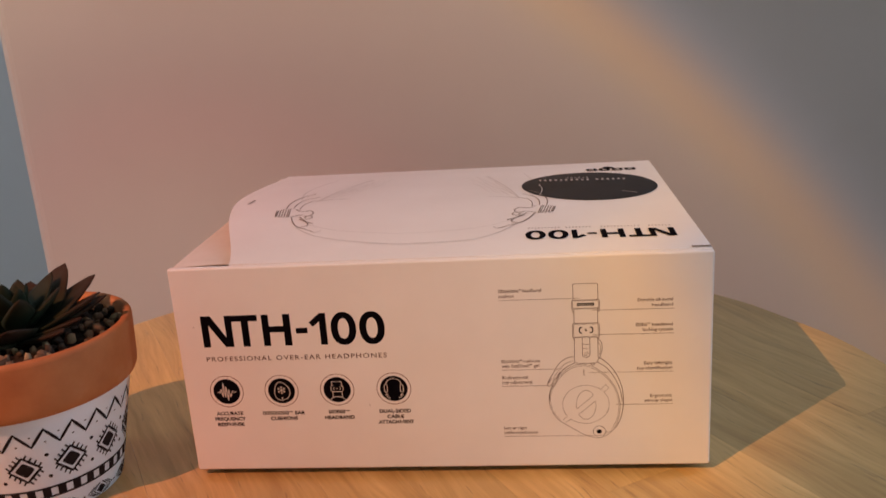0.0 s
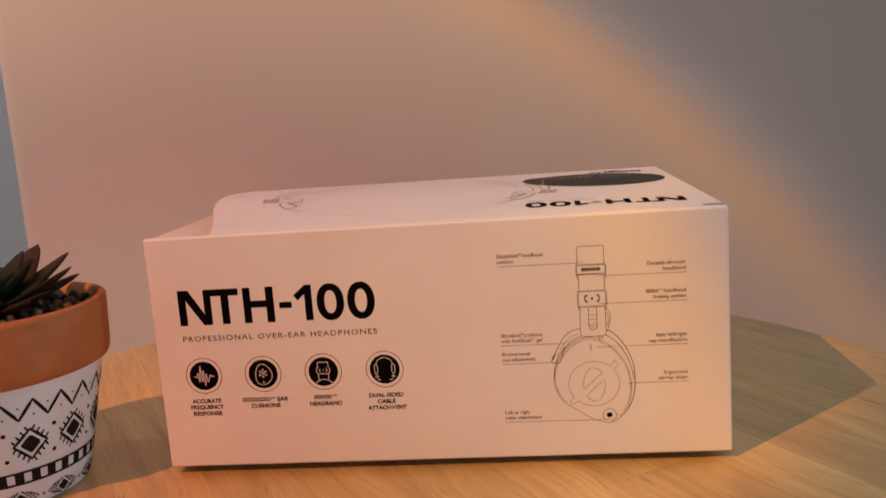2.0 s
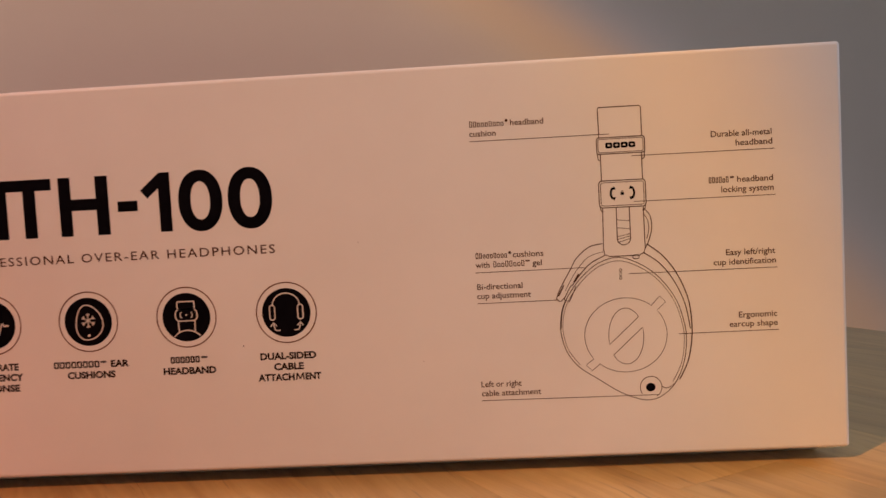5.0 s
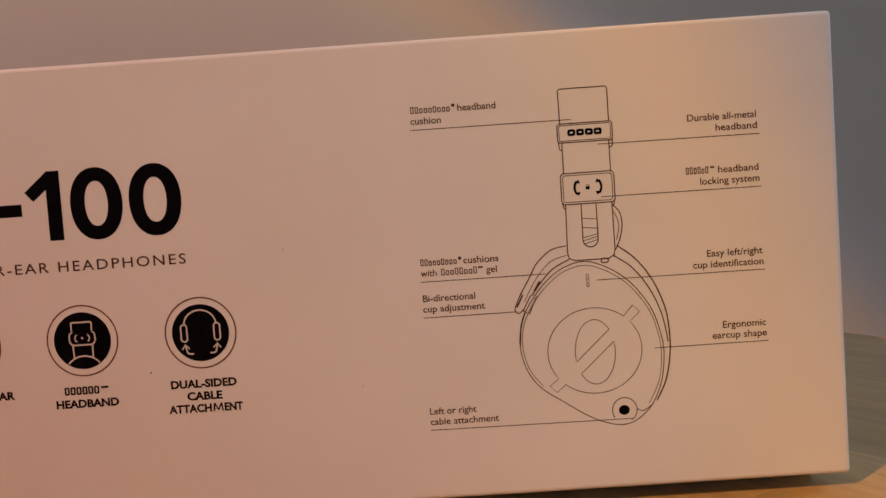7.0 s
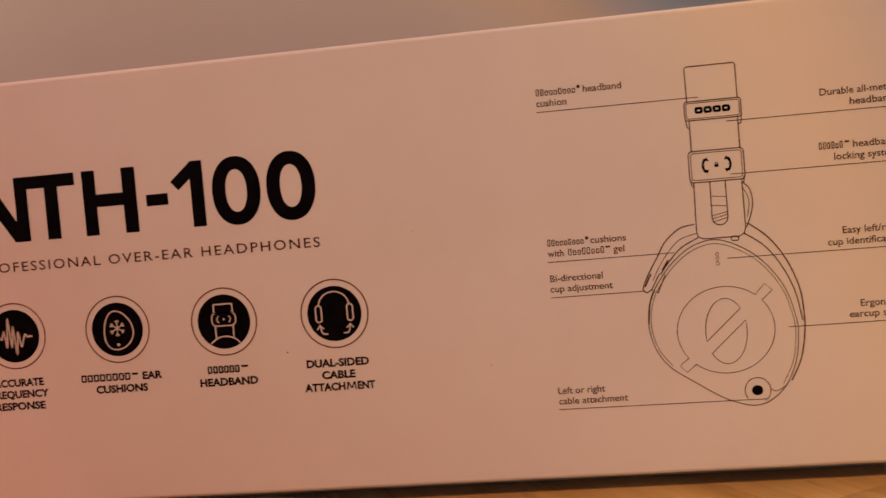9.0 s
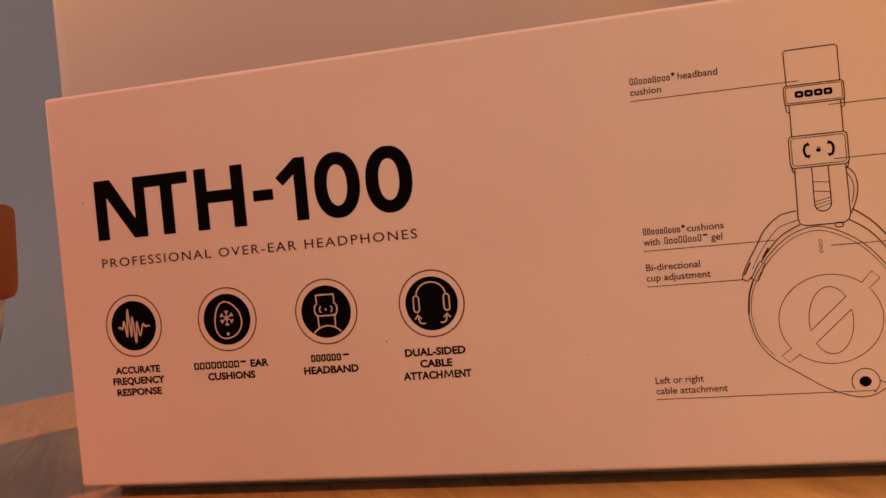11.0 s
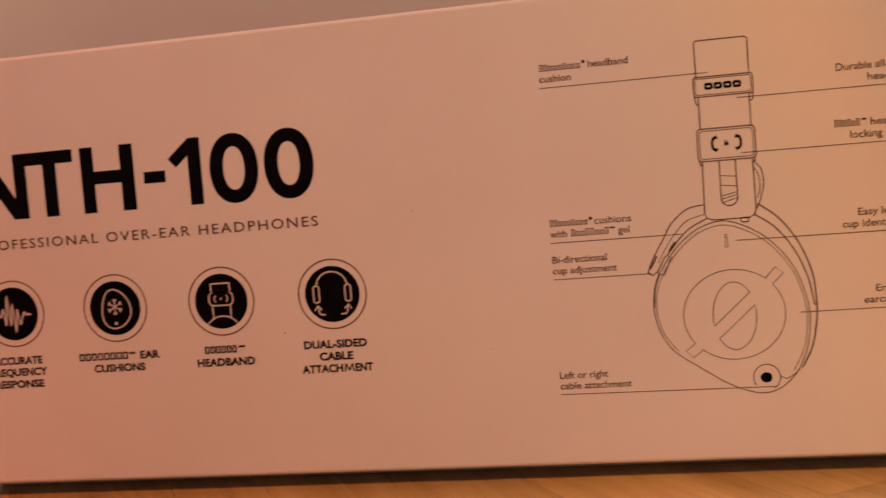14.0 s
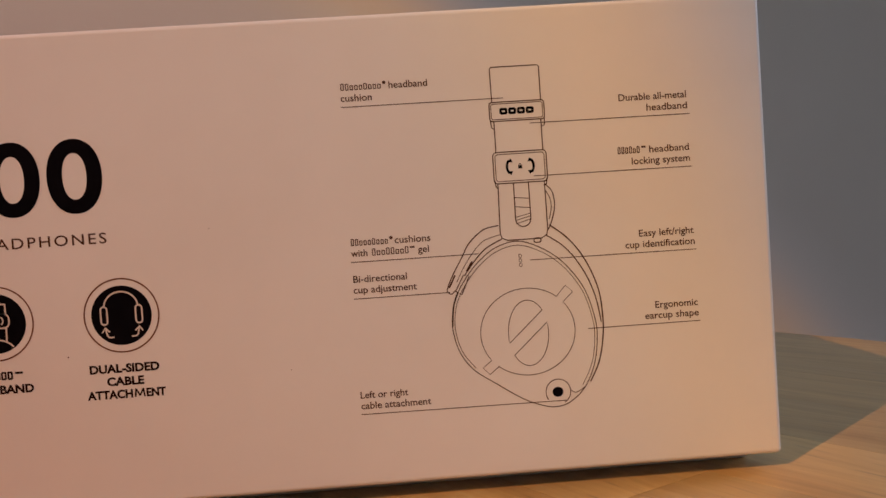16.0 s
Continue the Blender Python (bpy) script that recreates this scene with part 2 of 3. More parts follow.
def band(bm, on, outer, inner):
    o, i = [bm.verts.new(on(*p)) for p in outer], [bm.verts.new(on(*p)) for p in inner]
    for k in range(len(o)):
        j = (k + 1) % len(o)
        bm.faces.new((o[k], o[j], i[j], i[k]))


def smooth_line(pts, closed=False, steps=8):
    """A Catmull-Rom curve through the points."""
    n, out = len(pts), []
    for k in range(n if closed else n - 1):
        p = [pts[(k + d) % n] if closed else pts[min(max(k + d, 0), n - 1)] for d in (-1, 0, 1, 2)]
        for s in range(steps):
            t = s / steps
            out.append(tuple(0.5 * (2 * p[1][i] + (p[2][i] - p[0][i]) * t + (2 * p[0][i] - 5 * p[1][i] + 4 * p[2][i] - p[3][i]) * t * t + (3 * p[1][i] - p[0][i] - 3 * p[2][i] + p[3][i]) * t ** 3) for i in (0, 1)))
    return out if closed else out + [pts[-1]]


def stroke(bm, on, pts, w, closed=False):
    n, left, right = len(pts), [], []
    for k in range(n):
        a = pts[(k - 1) % n] if closed or k else pts[0]
        b = pts[(k + 1) % n] if closed or k < n - 1 else pts[-1]
        d = Vector((b[0] - a[0], b[1] - a[1]))
        d = d.normalized() if d.length > 1e-9 else Vector((1, 0))
        p, q = Vector(pts[k]), Vector((-d.y, d.x)) * w / 2
        left.append(bm.verts.new(on(*(p + q))))
        right.append(bm.verts.new(on(*(p - q))))
    for k in range(n if closed else n - 1):
        j = (k + 1) % n
        bm.faces.new((left[k], left[j], right[j], right[k]))


def rounded(u0, u1, v0, v1, r, n=6):
    out = []
    for cu, cv, a in ((u1 - r, v1 - r, 0), (u0 + r, v1 - r, 90), (u0 + r, v0 + r, 180), (u1 - r, v0 + r, 270)):
        out += [(cu + r * math.cos(radians(a + 90 * i / n)), cv + r * math.sin(radians(a + 90 * i / n))) for i in range(n + 1)]
    return out


def text_mesh(body, weight, spacing):
    cu = bpy.data.curves.new("text", "FONT")
    cu.body, cu.size, cu.offset, cu.space_character, cu.resolution_u = body, 1.0, weight, spacing, 3
    ob = new("text", cu)
    me = bpy.data.meshes.new_from_object(ob.evaluated_get(bpy.context.evaluated_depsgraph_get()))
    bpy.data.objects.remove(ob)
    bpy.data.curves.remove(cu)
    return me


CAPS = {}


def lettering(bm, on, body, u0, u1, v0, cap, weight=0.0, spacing=1.0):
    """Writes body from u0 to u1 with its baseline on v0 and capitals `cap` high."""
    if weight not in CAPS:
        ref = text_mesh("H", weight, 1.0)
        CAPS[weight] = max(v.co.y for v in ref.vertices)
    me = text_mesh(body, weight, spacing)
    lo, hi = min(v.co.x for v in me.vertices), max(v.co.x for v in me.vertices)
    su, sv = (u1 - u0) / (hi - lo), cap / CAPS[weight]
    made = [bm.verts.new(on(u0 + (v.co.x - lo) * su, v0 + v.co.y * sv)) for v in me.vertices]
    for p in me.polygons:
        try:
            bm.faces.new([made[i] for i in p.vertices])
        except ValueError:
            pass
    bpy.data.meshes.remove(me)


def bars(bm, on, heights, u0, u1, v0, cap, thick=0.42):
    """Plain bars, one for each sign, in place of a word."""
    step = (u1 - u0) / len(heights)
    for k, h in enumerate(heights):
        rect(bm, on, u0 + step * (k + 0.5 - thick / 2), u0 + step * (k + 0.5 + thick / 2), v0, v0 + cap * h)


def blanks(bm, on, heights, u0, u1, v0, cap, w, fill=0.74):
    """Small empty square frames, one for each sign, in place of a brand's word."""
    step = (u1 - u0) / len(heights)
    for k, h in enumerate(heights):
        a, b = u0 + step * (k + 0.5 - fill / 2) + w / 2, u0 + step * (k + 0.5 + fill / 2) - w / 2
        stroke(bm, on, rounded(a, b, v0 + w / 2, v0 + cap * h - w / 2, 0.02, 1), w, True)


# ---- setting ----
FLOOR_Z, TOP_Z, TABLE_Z = -0.52, 1.95, -0.0046


def structure(name, bm, mat, label, category):
    return tagged(part(name, bm, mat), label, category, kind="structure")


structure("floor", box(-2.3, 2.5, -2.9, 1.7, FLOOR_Z - 0.1, FLOOR_Z), FLOOR, "brown laminate floor of the room", "floor")
structure("ceiling", box(-2.3, 2.5, -2.9, 1.7, TOP_Z, TOP_Z + 0.1), WALL_COOL, "plain white painted ceiling", "ceiling")
structure("wall_back", box(-0.526, 2.5, 0.55, 0.67, FLOOR_Z, TOP_Z, 0.018, 5), WALL, "matt greige painted wall lit by a round orange glow", "wall")
structure("wall_alcove", box(-2.3, 2.5, 1.5, 1.6, FLOOR_Z, TOP_Z), WALL_COOL, "pale wall of the recess in cool daylight", "wall")
structure("wall_rear", box(-2.3, 2.5, -2.9, -2.8, FLOOR_Z, TOP_Z), WALL, "plain painted wall behind the viewer", "wall")
structure("wall_left", box(-2.3, -2.2, -2.8, 1.5, FLOOR_Z, TOP_Z), WALL, "plain painted side wall", "wall")
structure("wall_right", box(2.4, 2.5, -2.8, 0.55, FLOOR_Z, TOP_Z), WALL, "plain painted side wall", "wall")


# ---- round side table ----
TABLE_X, TABLE_Y, TABLE_R, TABLE_T = -0.026, 0.045, 0.285, 0.024
GRAIN = -58.6
table = empty("side_table", TABLE_X, TABLE_Y, FLOOR_Z, "round oiled oak strip-wood side table", "table")


def strip(n0, n1, s0, s1):
    """A piece of a wooden strip, cut to the round of the table, in the table's grain frame."""
    bm, steps, cut = bmesh.new(), 18, TABLE_R
    rows = []
    for k in range(steps + 1):
        n = n0 + (n1 - n0) * k / steps
        reach = math.sqrt(max(cut * cut - n * n, 0))
        a, b = max(s0, -reach), min(s1, reach)
        if b - a > 0.0005:
            rows.append([bm.verts.new((s, n, z)) for s, z in ((a, 0), (b, 0), (b, -TABLE_T), (a, -TABLE_T))])
    if len(rows) < 2:
        bm.free()
        return None
    for p, q in zip(rows, rows[1:]):
        for i in range(4):
            bm.faces.new((p[i], p[(i + 1) % 4], q[(i + 1) % 4], q[i]))
    bm.faces.new(rows[0][::-1])
    bm.faces.new(rows[-1])
    bmesh.ops.recalc_face_normals(bm, faces=bm.faces)
    return bm


grain_turn = pose(0, 0, TABLE_Z - FLOOR_Z, 0, 0, GRAIN)
across = Vector((math.cos(radians(GRAIN + 90)), math.sin(radians(GRAIN + 90)), 0))
first = 0.1707 - across.dot(Vector((TABLE_X, TABLE_Y, 0)))
STRIP, GAP = 0.038, 0.00005
strip_rng = random.Random(5)
for k in range(-12, 8):
    n0, n1 = first + k * STRIP, first + (k + 1) * STRIP
    n0, n1 = max(n0, -TABLE_R), min(n1, TABLE_R)
    if n1 - n0 < 0.004:
        continue
    s = -0.30 - strip_rng.uniform(0, 0.25)
    while s < TABLE_R:
        e = s + strip_rng.uniform(0.55, 0.85)
        bm = strip(n0 + GAP, n1 - GAP, s + GAP, e - GAP)
        if bm:
            part("wood_strip", bm, WOOD, table, at=grain_turn)
        s = e
part("under_plate", lathe([(0.10, TABLE_Z - FLOOR_Z - TABLE_T - 0.012), (0.10, TABLE_Z - FLOOR_Z - TABLE_T)], 48), METAL, table, "black steel plate")
part("column", lathe([(0.022, 0.012), (0.022, TABLE_Z - FLOOR_Z - TABLE_T - 0.012)], 32), METAL, table, "black steel column")
part("foot_plate", lathe([(0.19, 0.0), (0.19, 0.008), (0.185, 0.012)], 64), METAL, table, "black steel foot plate")


# ---- headphone carton ----
W, D, H, LIFT, T = 0.1257, 0.204, 0.1055, -0.0009, 0.0009
carton = empty("headphone_box", 0, 0, 0, "white printed carton for headphones with a loose lid, on the table", "box")

front = part("front_panel", box(-W, W, 0, 0.0036, LIFT, H, 0.0011, 5), CARTON, carton)
part("back_panel", box(-W, W, D - T, D, LIFT, H - 0.001, 0.0004), CARTON, carton)
part("side_panel", box(-W, -W + T, 0.0036, D - T, LIFT, H - 0.0019, 0.0003), CARTON, carton)
part("side_panel", box(W - T, W, 0.0036, D - T, LIFT, H - 0.0019, 0.0003), CARTON, carton)
part("base_panel", box(-W + 0.004, W - 0.004, 0.010, D - 0.006, TABLE_Z, LIFT + 0.0012, 0.0012), CARTON_INNER, carton, "slightly bulging base panel")


def sprung_flap():
    """The left dust flap, its front edge sprung a little above the front panel."""
    bm, rows = bmesh.new(), []
    for y, lift in ((0.0066, 1.0), (0.014, 0.7), (0.034, 0.0), (D - 0.002, 0.0)):
        row = []
        for x, rise in ((-W + 0.0004, -0.0003), (-0.112, 0.0004), (-0.100, 0.0008), (-0.091, 0.0006), (-W + 0.075, 0.0)):
            z = H - 0.0009 + rise * lift
            row.append((bm.verts.new((x, y, z)), bm.verts.new((x, y, z - 0.0005))))
        rows.append(row)
    for p, q in zip(rows, rows[1:]):
        for i in range(4):
            for s in (0, 1):
                bm.faces.new((p[i][s], p[i + 1][s], q[i + 1][s], q[i][s]))
        for i in (0, 4):
            bm.faces.new((p[i][0], q[i][0], q[i][1], p[i][1]))
    for p in (rows[0], rows[-1]):
        for i in range(4):
            bm.faces.new((p[i][0], p[i + 1][0], p[i + 1][1], p[i][1]))
    bmesh.ops.recalc_face_normals(bm, faces=bm.faces)
    return bm


part("dust_flap", sprung_flap(), CARTON_INNER, carton, "cream inner dust flap under the lid")
part("dust_flap", box(W - 0.075, W - 0.0004, 0.0042, D - 0.002, H - 0.0018, H - 0.0009, 0.0003), CARTON_INNER, carton, "cream inner dust flap under the lid")


def lid_height(x, y):
    """The lid lies close at the right and springs up at its free left end."""
    free = min(max((W - x) / (2 * W), 0), 1.05)
    return H + 0.0003 + 0.0068 * free * math.sin(math.pi * min(max(y / D, 0), 1)) ** 1.2


def lid_left(y):
    """The free left edge, rounded like a tuck flap."""
    f = y / D
    return -0.096 - 0.0275 * math.sin(math.pi / 2 * min(f / 0.55, 1)) ** 1.4 + 0.004 * max(f - 0.55, 0) / 0.45


def lid_mesh():
    bm, nx, ny = bmesh.new(), 40, 32
    top, low = [], []
    for j in range(ny + 1):
        y = 0.0032 + (D - 0.0032) * j / ny
        l = lid_left(y)
        r = W - 0.0004
        xs = [l + (r - l) * i / nx for i in range(nx + 1)]
        top.append([bm.verts.new((x, y, lid_height(x, y))) for x in xs])
        low.append([bm.verts.new((x, y, lid_height(x, y) - 0.0006 if j else H - 0.0022)) for x in xs])
    for j in range(ny):
        for i in range(nx):
            bm.faces.new((top[j][i], top[j][i + 1], top[j + 1][i + 1], top[j + 1][i]))
            bm.faces.new((low[j][i], low[j + 1][i], low[j + 1][i + 1], low[j][i + 1]))
    loop = [(0, i) for i in range(nx)] + [(j, nx) for j in range(ny)] + [(ny, i) for i in range(nx, 0, -1)] + [(j, 0) for j in range(ny, 0, -1)]
    for (a, b), (c, d) in zip(loop, loop[1:] + loop[:1]):
        bm.faces.new((top[a][b], low[a][b], low[c][d], top[c][d]))
    bmesh.ops.recalc_face_normals(bm, faces=bm.faces)
    return bm


lid = part("lid", lid_mesh(), CARTON, carton, "white lid with a springy rounded end", smooth=False)

def on_front(u, v):
    return Vector((u / 1000, -0.00004, v / 1000))


def front_print(name, draw, mat, label=""):
    bm = bmesh.new()
    draw(bm, on_front)
    return tagged(part(name, bm, mat, front, label), kind="stuff" if name in ("icon_caption", "printed_subtitle", "printed_callout") else "")


# big model lettering, shape by shape
B, C = 65.6, 81.6


def draw_nt(bm, on):
    poly(bm, on, [(-112.9, B), (-112.9, C), (-108.0, C), (-101.2, 70.6), (-101.2, C), (-85.2, C), (-85.2, 78.5), (-89.8, 78.5), (-89.8, B), (-93.3, B), (-93.3, 78.5), (-97.9, 78.5), (-97.9, B), (-102.0, B), (-109.4, 76.9), (-109.4, B)])


def draw_h(bm, on):
    poly(bm, on, [(-83.2, B), (-83.2, C), (-79.8, C), (-79.8, 75.6), (-72.9, 75.6), (-72.9, C), (-69.4, C), (-69.4, B), (-72.9, B), (-72.9, 72.5), (-79.8, 72.5), (-79.8, B)])


def draw_one(bm, on):
    poly(bm, on, [(-60.5, 77.0), (-58.6, 74.8), (-55.5, 77.4), (-55.5, B), (-52.2, B), (-52.2, C), (-55.1, C)])


def draw_zero(cu):
    return lambda bm, on: band(bm, on, oval(cu, 73.5, 6.05, 8.3, 64, 2.15), oval(cu, 73.5, 2.65, 5.15, 64, 2.15))


GLYPHS = [draw_nt, draw_h, lambda bm, on: rect(bm, on, -67.0, -61.45, 71.6, 74.4), draw_one, draw_zero(-44.1), draw_zero(-30.5)]
for draw in GLYPHS:
    front_print("printed_letter", draw, INK, "bold black printed letter")
front_print("printed_subtitle", lambda bm, on: lettering(bm, on, "PROFESSIONAL OVER-EAR HEADPHONES", -112.6, -24.6, 58.3, 2.35, 0.006, 1.22), LINE_INK, "fine spaced dark lettering")

# four round icons
ICONS = [(-105.0, 42.2), (-77.7, 42.0), (-50.25, 42.0), (-22.65, 42.0)]


def icon_wave(bm, on):
    cu, cv = ICONS[0]
    amp = [0, 0.15, -0.3, 1.7, -2.5, 5.0, -2.6, 3.0, -4.4, 1.5, -2.3, -0.9, 0.7, 0.0, 0.2, 0]
    pts = [(cu - 4.6 + 9.4 * k / (len(amp) - 1), cv - 0.4 + a) for k, a in enumerate(amp)]
    stroke(bm, on, smooth_line(pts, steps=6), 0.42)


def icon_cushion(bm, on):
    cu, cv = ICONS[1]
    egg = [(cu + 3.75 * math.cos(a) * (1 - 0.12 * math.sin(a)) + 0.35 * math.cos(2 * a), cv - 0.2 + 4.8 * math.sin(a)) for a in (2 * math.pi * k / 48 for k in range(48))]
    stroke(bm, on, egg, 0.36, True)
    for k in range(6):
        a = radians(30 + 60 * k)
        tip = (cu + 2.0 * math.cos(a), cv + 0.3 + 2.0 * math.sin(a))
        stroke(bm, on, [(cu, cv + 0.3), tip], 0.32)
        for d in (-40, 40):
            m = (cu + 1.25 * math.cos(a), cv + 0.3 + 1.25 * math.sin(a))
            stroke(bm, on, [m, (m[0] + 0.8 * math.cos(a + radians(d)), m[1] + 0.8 * math.sin(a + radians(d)))], 0.28)
    disc(bm, on, cu, cv - 3.8, 0.42, 0.42, 16)


def icon_lock(bm, on):
    cu, cv = ICONS[2]
    w = 0.36
    stroke(bm, on, rounded(cu - 2.35, cu + 2.35, cv + 2.2, cv + 4.3, 0.2), w, True)
    stroke(bm, on, rounded(cu - 3.0, cu + 3.0, cv - 1.0, cv + 2.2, 1.2), w, True)
    for s in (-1, 1):
        stroke(bm, on, [(cu + s * 2.3, cv - 1.0), (cu + s * 2.2, cv - 4.0)], w)
        stroke(bm, on, oval(cu + s * 0.6, cv + 0.6, 1.1, 1.0, 8, 2.0, -55 if s > 0 else 125, 55 if s > 0 else 235), 0.3)
    stroke(bm, on, oval(cu, cv - 8.0, 4.6, 4.4, 20, 2.0, 38, 142), w)
    disc(bm, on, cu, cv + 0.6, 0.28, 0.28, 12)


def icon_cable(bm, on):
    cu, cv = ICONS[3]
    w = 0.36
    stroke(bm, on, oval(cu, cv + 2.0, 3.7, 3.3, 24, 2.0, 0, 180), w)
    for s in (-1, 1):
        stroke(bm, on, rounded(cu + s * 3.85 - 0.7, cu + s * 3.85 + 0.7, cv - 1.9, cv + 2.1, 0.68), w, True)
        stroke(bm, on, smooth_line([(cu + s * 1.9, cv - 4.8), (cu + s * 3.2, cv - 4.6), (cu + s * 3.7, cv - 2.9)]), w)
        stroke(bm, on, [(cu + s * 2.8, cv - 3.6), (cu + s * 3.75, cv - 2.6), (cu + s * 4.5, cv - 3.7)], w)


for (cu, cv), draw in zip(ICONS, (icon_wave, icon_cushion, icon_lock, icon_cable)):
    front_print("icon_ring", lambda bm, on: stroke(bm, on, oval(cu, cv, 8.2, 8.2, 72), 0.32, True), BADGE_INK, "thin copper-brown printed ring")
    front_print("icon_disc", lambda bm, on: disc(bm, on, cu, cv, 6.65, 6.65, 56), INK, "solid black printed disc")
    bm = bmesh.new()
    draw(bm, lambda u, v: on_front(u, v) + Vector((0, -0.00004, 0)))
    part("icon_symbol", bm, PALE_INK, front, "pale line symbol")

CW = 0.040


def caption_1(bm, on):
    lettering(bm, on, "ACCURATE", -111.8, -98.4, 29.5, 1.85, CW)
    lettering(bm, on, "FREQUENCY", -112.8, -97.3, 26.6, 1.85, CW)
    lettering(bm, on, "RESPONSE", -111.9, -98.5, 23.6, 1.85, CW)


def caption_2(bm, on):
    blanks(bm, on, [1] * 8, -88.5, -75.4, 29.3, 1.85, 0.40, 0.86)
    rect(bm, on, -75.1, -73.5, 30.5, 31.0)
    lettering(bm, on, "EAR", -72.3, -67.2, 29.3, 1.85, CW)
    lettering(bm, on, "CUSHIONS", -84.7, -71.2, 26.4, 1.85, CW)


def caption_3(bm, on):
    blanks(bm, on, [1] * 6, -55.6, -47.3, 29.4, 1.85, 0.40, 0.86)
    rect(bm, on, -46.9, -45.2, 30.6, 31.1)
    lettering(bm, on, "HEADBAND", -57.7, -43.0, 26.4, 1.85, CW)


def caption_4(bm, on):
    lettering(bm, on, "DUAL-SIDED", -30.6, -15.2, 29.3, 1.85, CW)
    lettering(bm, on, "CABLE", -27.0, -18.8, 26.4, 1.85, CW)
    lettering(bm, on, "ATTACH", -31.5, -21.5, 23.5, 1.85, CW)
    stroke(bm, on, [(-21.0, 23.47), (-20.75, 25.38)], 0.40)
    stroke(bm, on, [(-20.72, 25.3), (-19.95, 23.75)], 0.34)
    stroke(bm, on, [(-19.95, 23.75), (-19.18, 25.3)], 0.34)
    stroke(bm, on, [(-19.15, 25.38), (-18.9, 23.47)], 0.34)
    lettering(bm, on, "ENT", -18.5, -14.2, 23.5, 1.85, CW)


for draw in (caption_1, caption_2, caption_3, caption_4):
    front_print("icon_caption", draw, CAPTION_INK, "small bold dark caption")

for u, v, r in ((-116.6, 76.2, 0.22), (-35.0, 33.4, 0.2), (-2.0, 60.0, 0.12), (14.0, 27.0, 0.1)):
    front_print("speck", lambda bm, on: disc(bm, on, u, v, r, r * 0.9, 10), LINE_INK, "tiny dark speck")

# callouts of the headphone drawing: two lines of words over a leader line
LOW = [1, 0.95, 0.7, 0.7, 0.7, 0.9, 0.7, 0.7, 0.7]


def callout(words, line):
    def draw(bm, on):
        words(bm, on)
        (u0, v0), (u1, v1) = line
        stroke(bm, on, [(u0, v0), (u1, v1)], 0.17)
    return draw


def words_band(bm, on):
    blanks(bm, on, LOW, 29.3, 38.6, 88.75, 1.6, 0.21)
    disc(bm, on, 39.2, 90.1, 0.4, 0.4, 12)
    lettering(bm, on, "headband", 40.2, 48.9, 88.75, 1.55, 0.010)
    lettering(bm, on, "cushion", 29.3, 36.3, 86.3, 1.55, 0.010)


def words_cushions(bm, on):
    blanks(bm, on, LOW, 29.2, 37.8, 53.9, 1.6, 0.21)
    disc(bm, on, 38.4, 55.2, 0.4, 0.4, 12)
    lettering(bm, on, "cushions", 39.2, 47.3, 53.9, 1.55, 0.010)
    lettering(bm, on, "with", 29.2, 32.9, 51.45, 1.55, 0.010)
    blanks(bm, on, [1, 0.7, 0.7, 1, 1, 0.7, 0.7, 1], 33.8, 42.3, 51.45, 1.6, 0.21)
    rect(bm, on, 42.5, 43.6, 52.6, 53.0)
    lettering(bm, on, "gel", 44.3, 46.8, 51.45, 1.55, 0.010)


def words_pair(a, b):
    def draw(bm, on):
        for body, u0, u1, v in (a, b):
            lettering(bm, on, body, u0, u1, v, 1.55, 0.010)
    return draw


def words_lock(bm, on):
    blanks(bm, on, [1, 1, 0.9, 1, 0.7, 1], 91.1, 96.4, 70.65, 1.6, 0.21)
    rect(bm, on, 96.7, 97.7, 71.8, 72.2)
    lettering(bm, on, "headband", 98.5, 107.7, 70.65, 1.55, 0.010)
    lettering(bm, on, "locking system", 94.3, 107.8, 68.15, 1.55, 0.010)


CALLOUTS = [
    (words_band, ((29.2, 85.05), (65.8, 85.0))),
    (words_cushions, ((29.1, 50.2), (58.0, 50.2))),
    (words_pair(("Bi-directional", 29.3, 41.4, 45.6), ("cup adjustment", 29.2, 43.5, 43.15)), ((29.2, 41.9), (50.9, 41.9))),
    (words_pair(("Left or right", 29.1, 39.9, 19.25), ("cable attachment", 29.1, 45.0, 16.8)), ((29.0, 15.6), (76.1, 15.3))),
    (words_pair(("Durable all-metal", 92.1, 107.7, 82.65), ("headband", 98.4, 107.8, 80.15)), ((71.5, 79.0), (108.3, 78.9))),
    (words_lock, ((71.7, 67.0), (108.2, 66.9))),
    (words_pair(("Easy left/right", 95.0, 107.7, 51.6), ("cup identification", 91.7, 107.8, 49.1)), ((69.6, 48.0), (108.1, 47.9))),
    (words_pair(("Ergonomic", 97.8, 107.7, 35.0), ("earcup shape", 95.3, 107.8, 32.6)), ((82.0, 31.4), (108.1, 31.4))),
]
for words, line in CALLOUTS:
    front_print("printed_callout", callout(words, line), LINE_INK, "small dark callout words over a thin leader line")

# the line drawing of one earcup on its headband
LW = 0.24


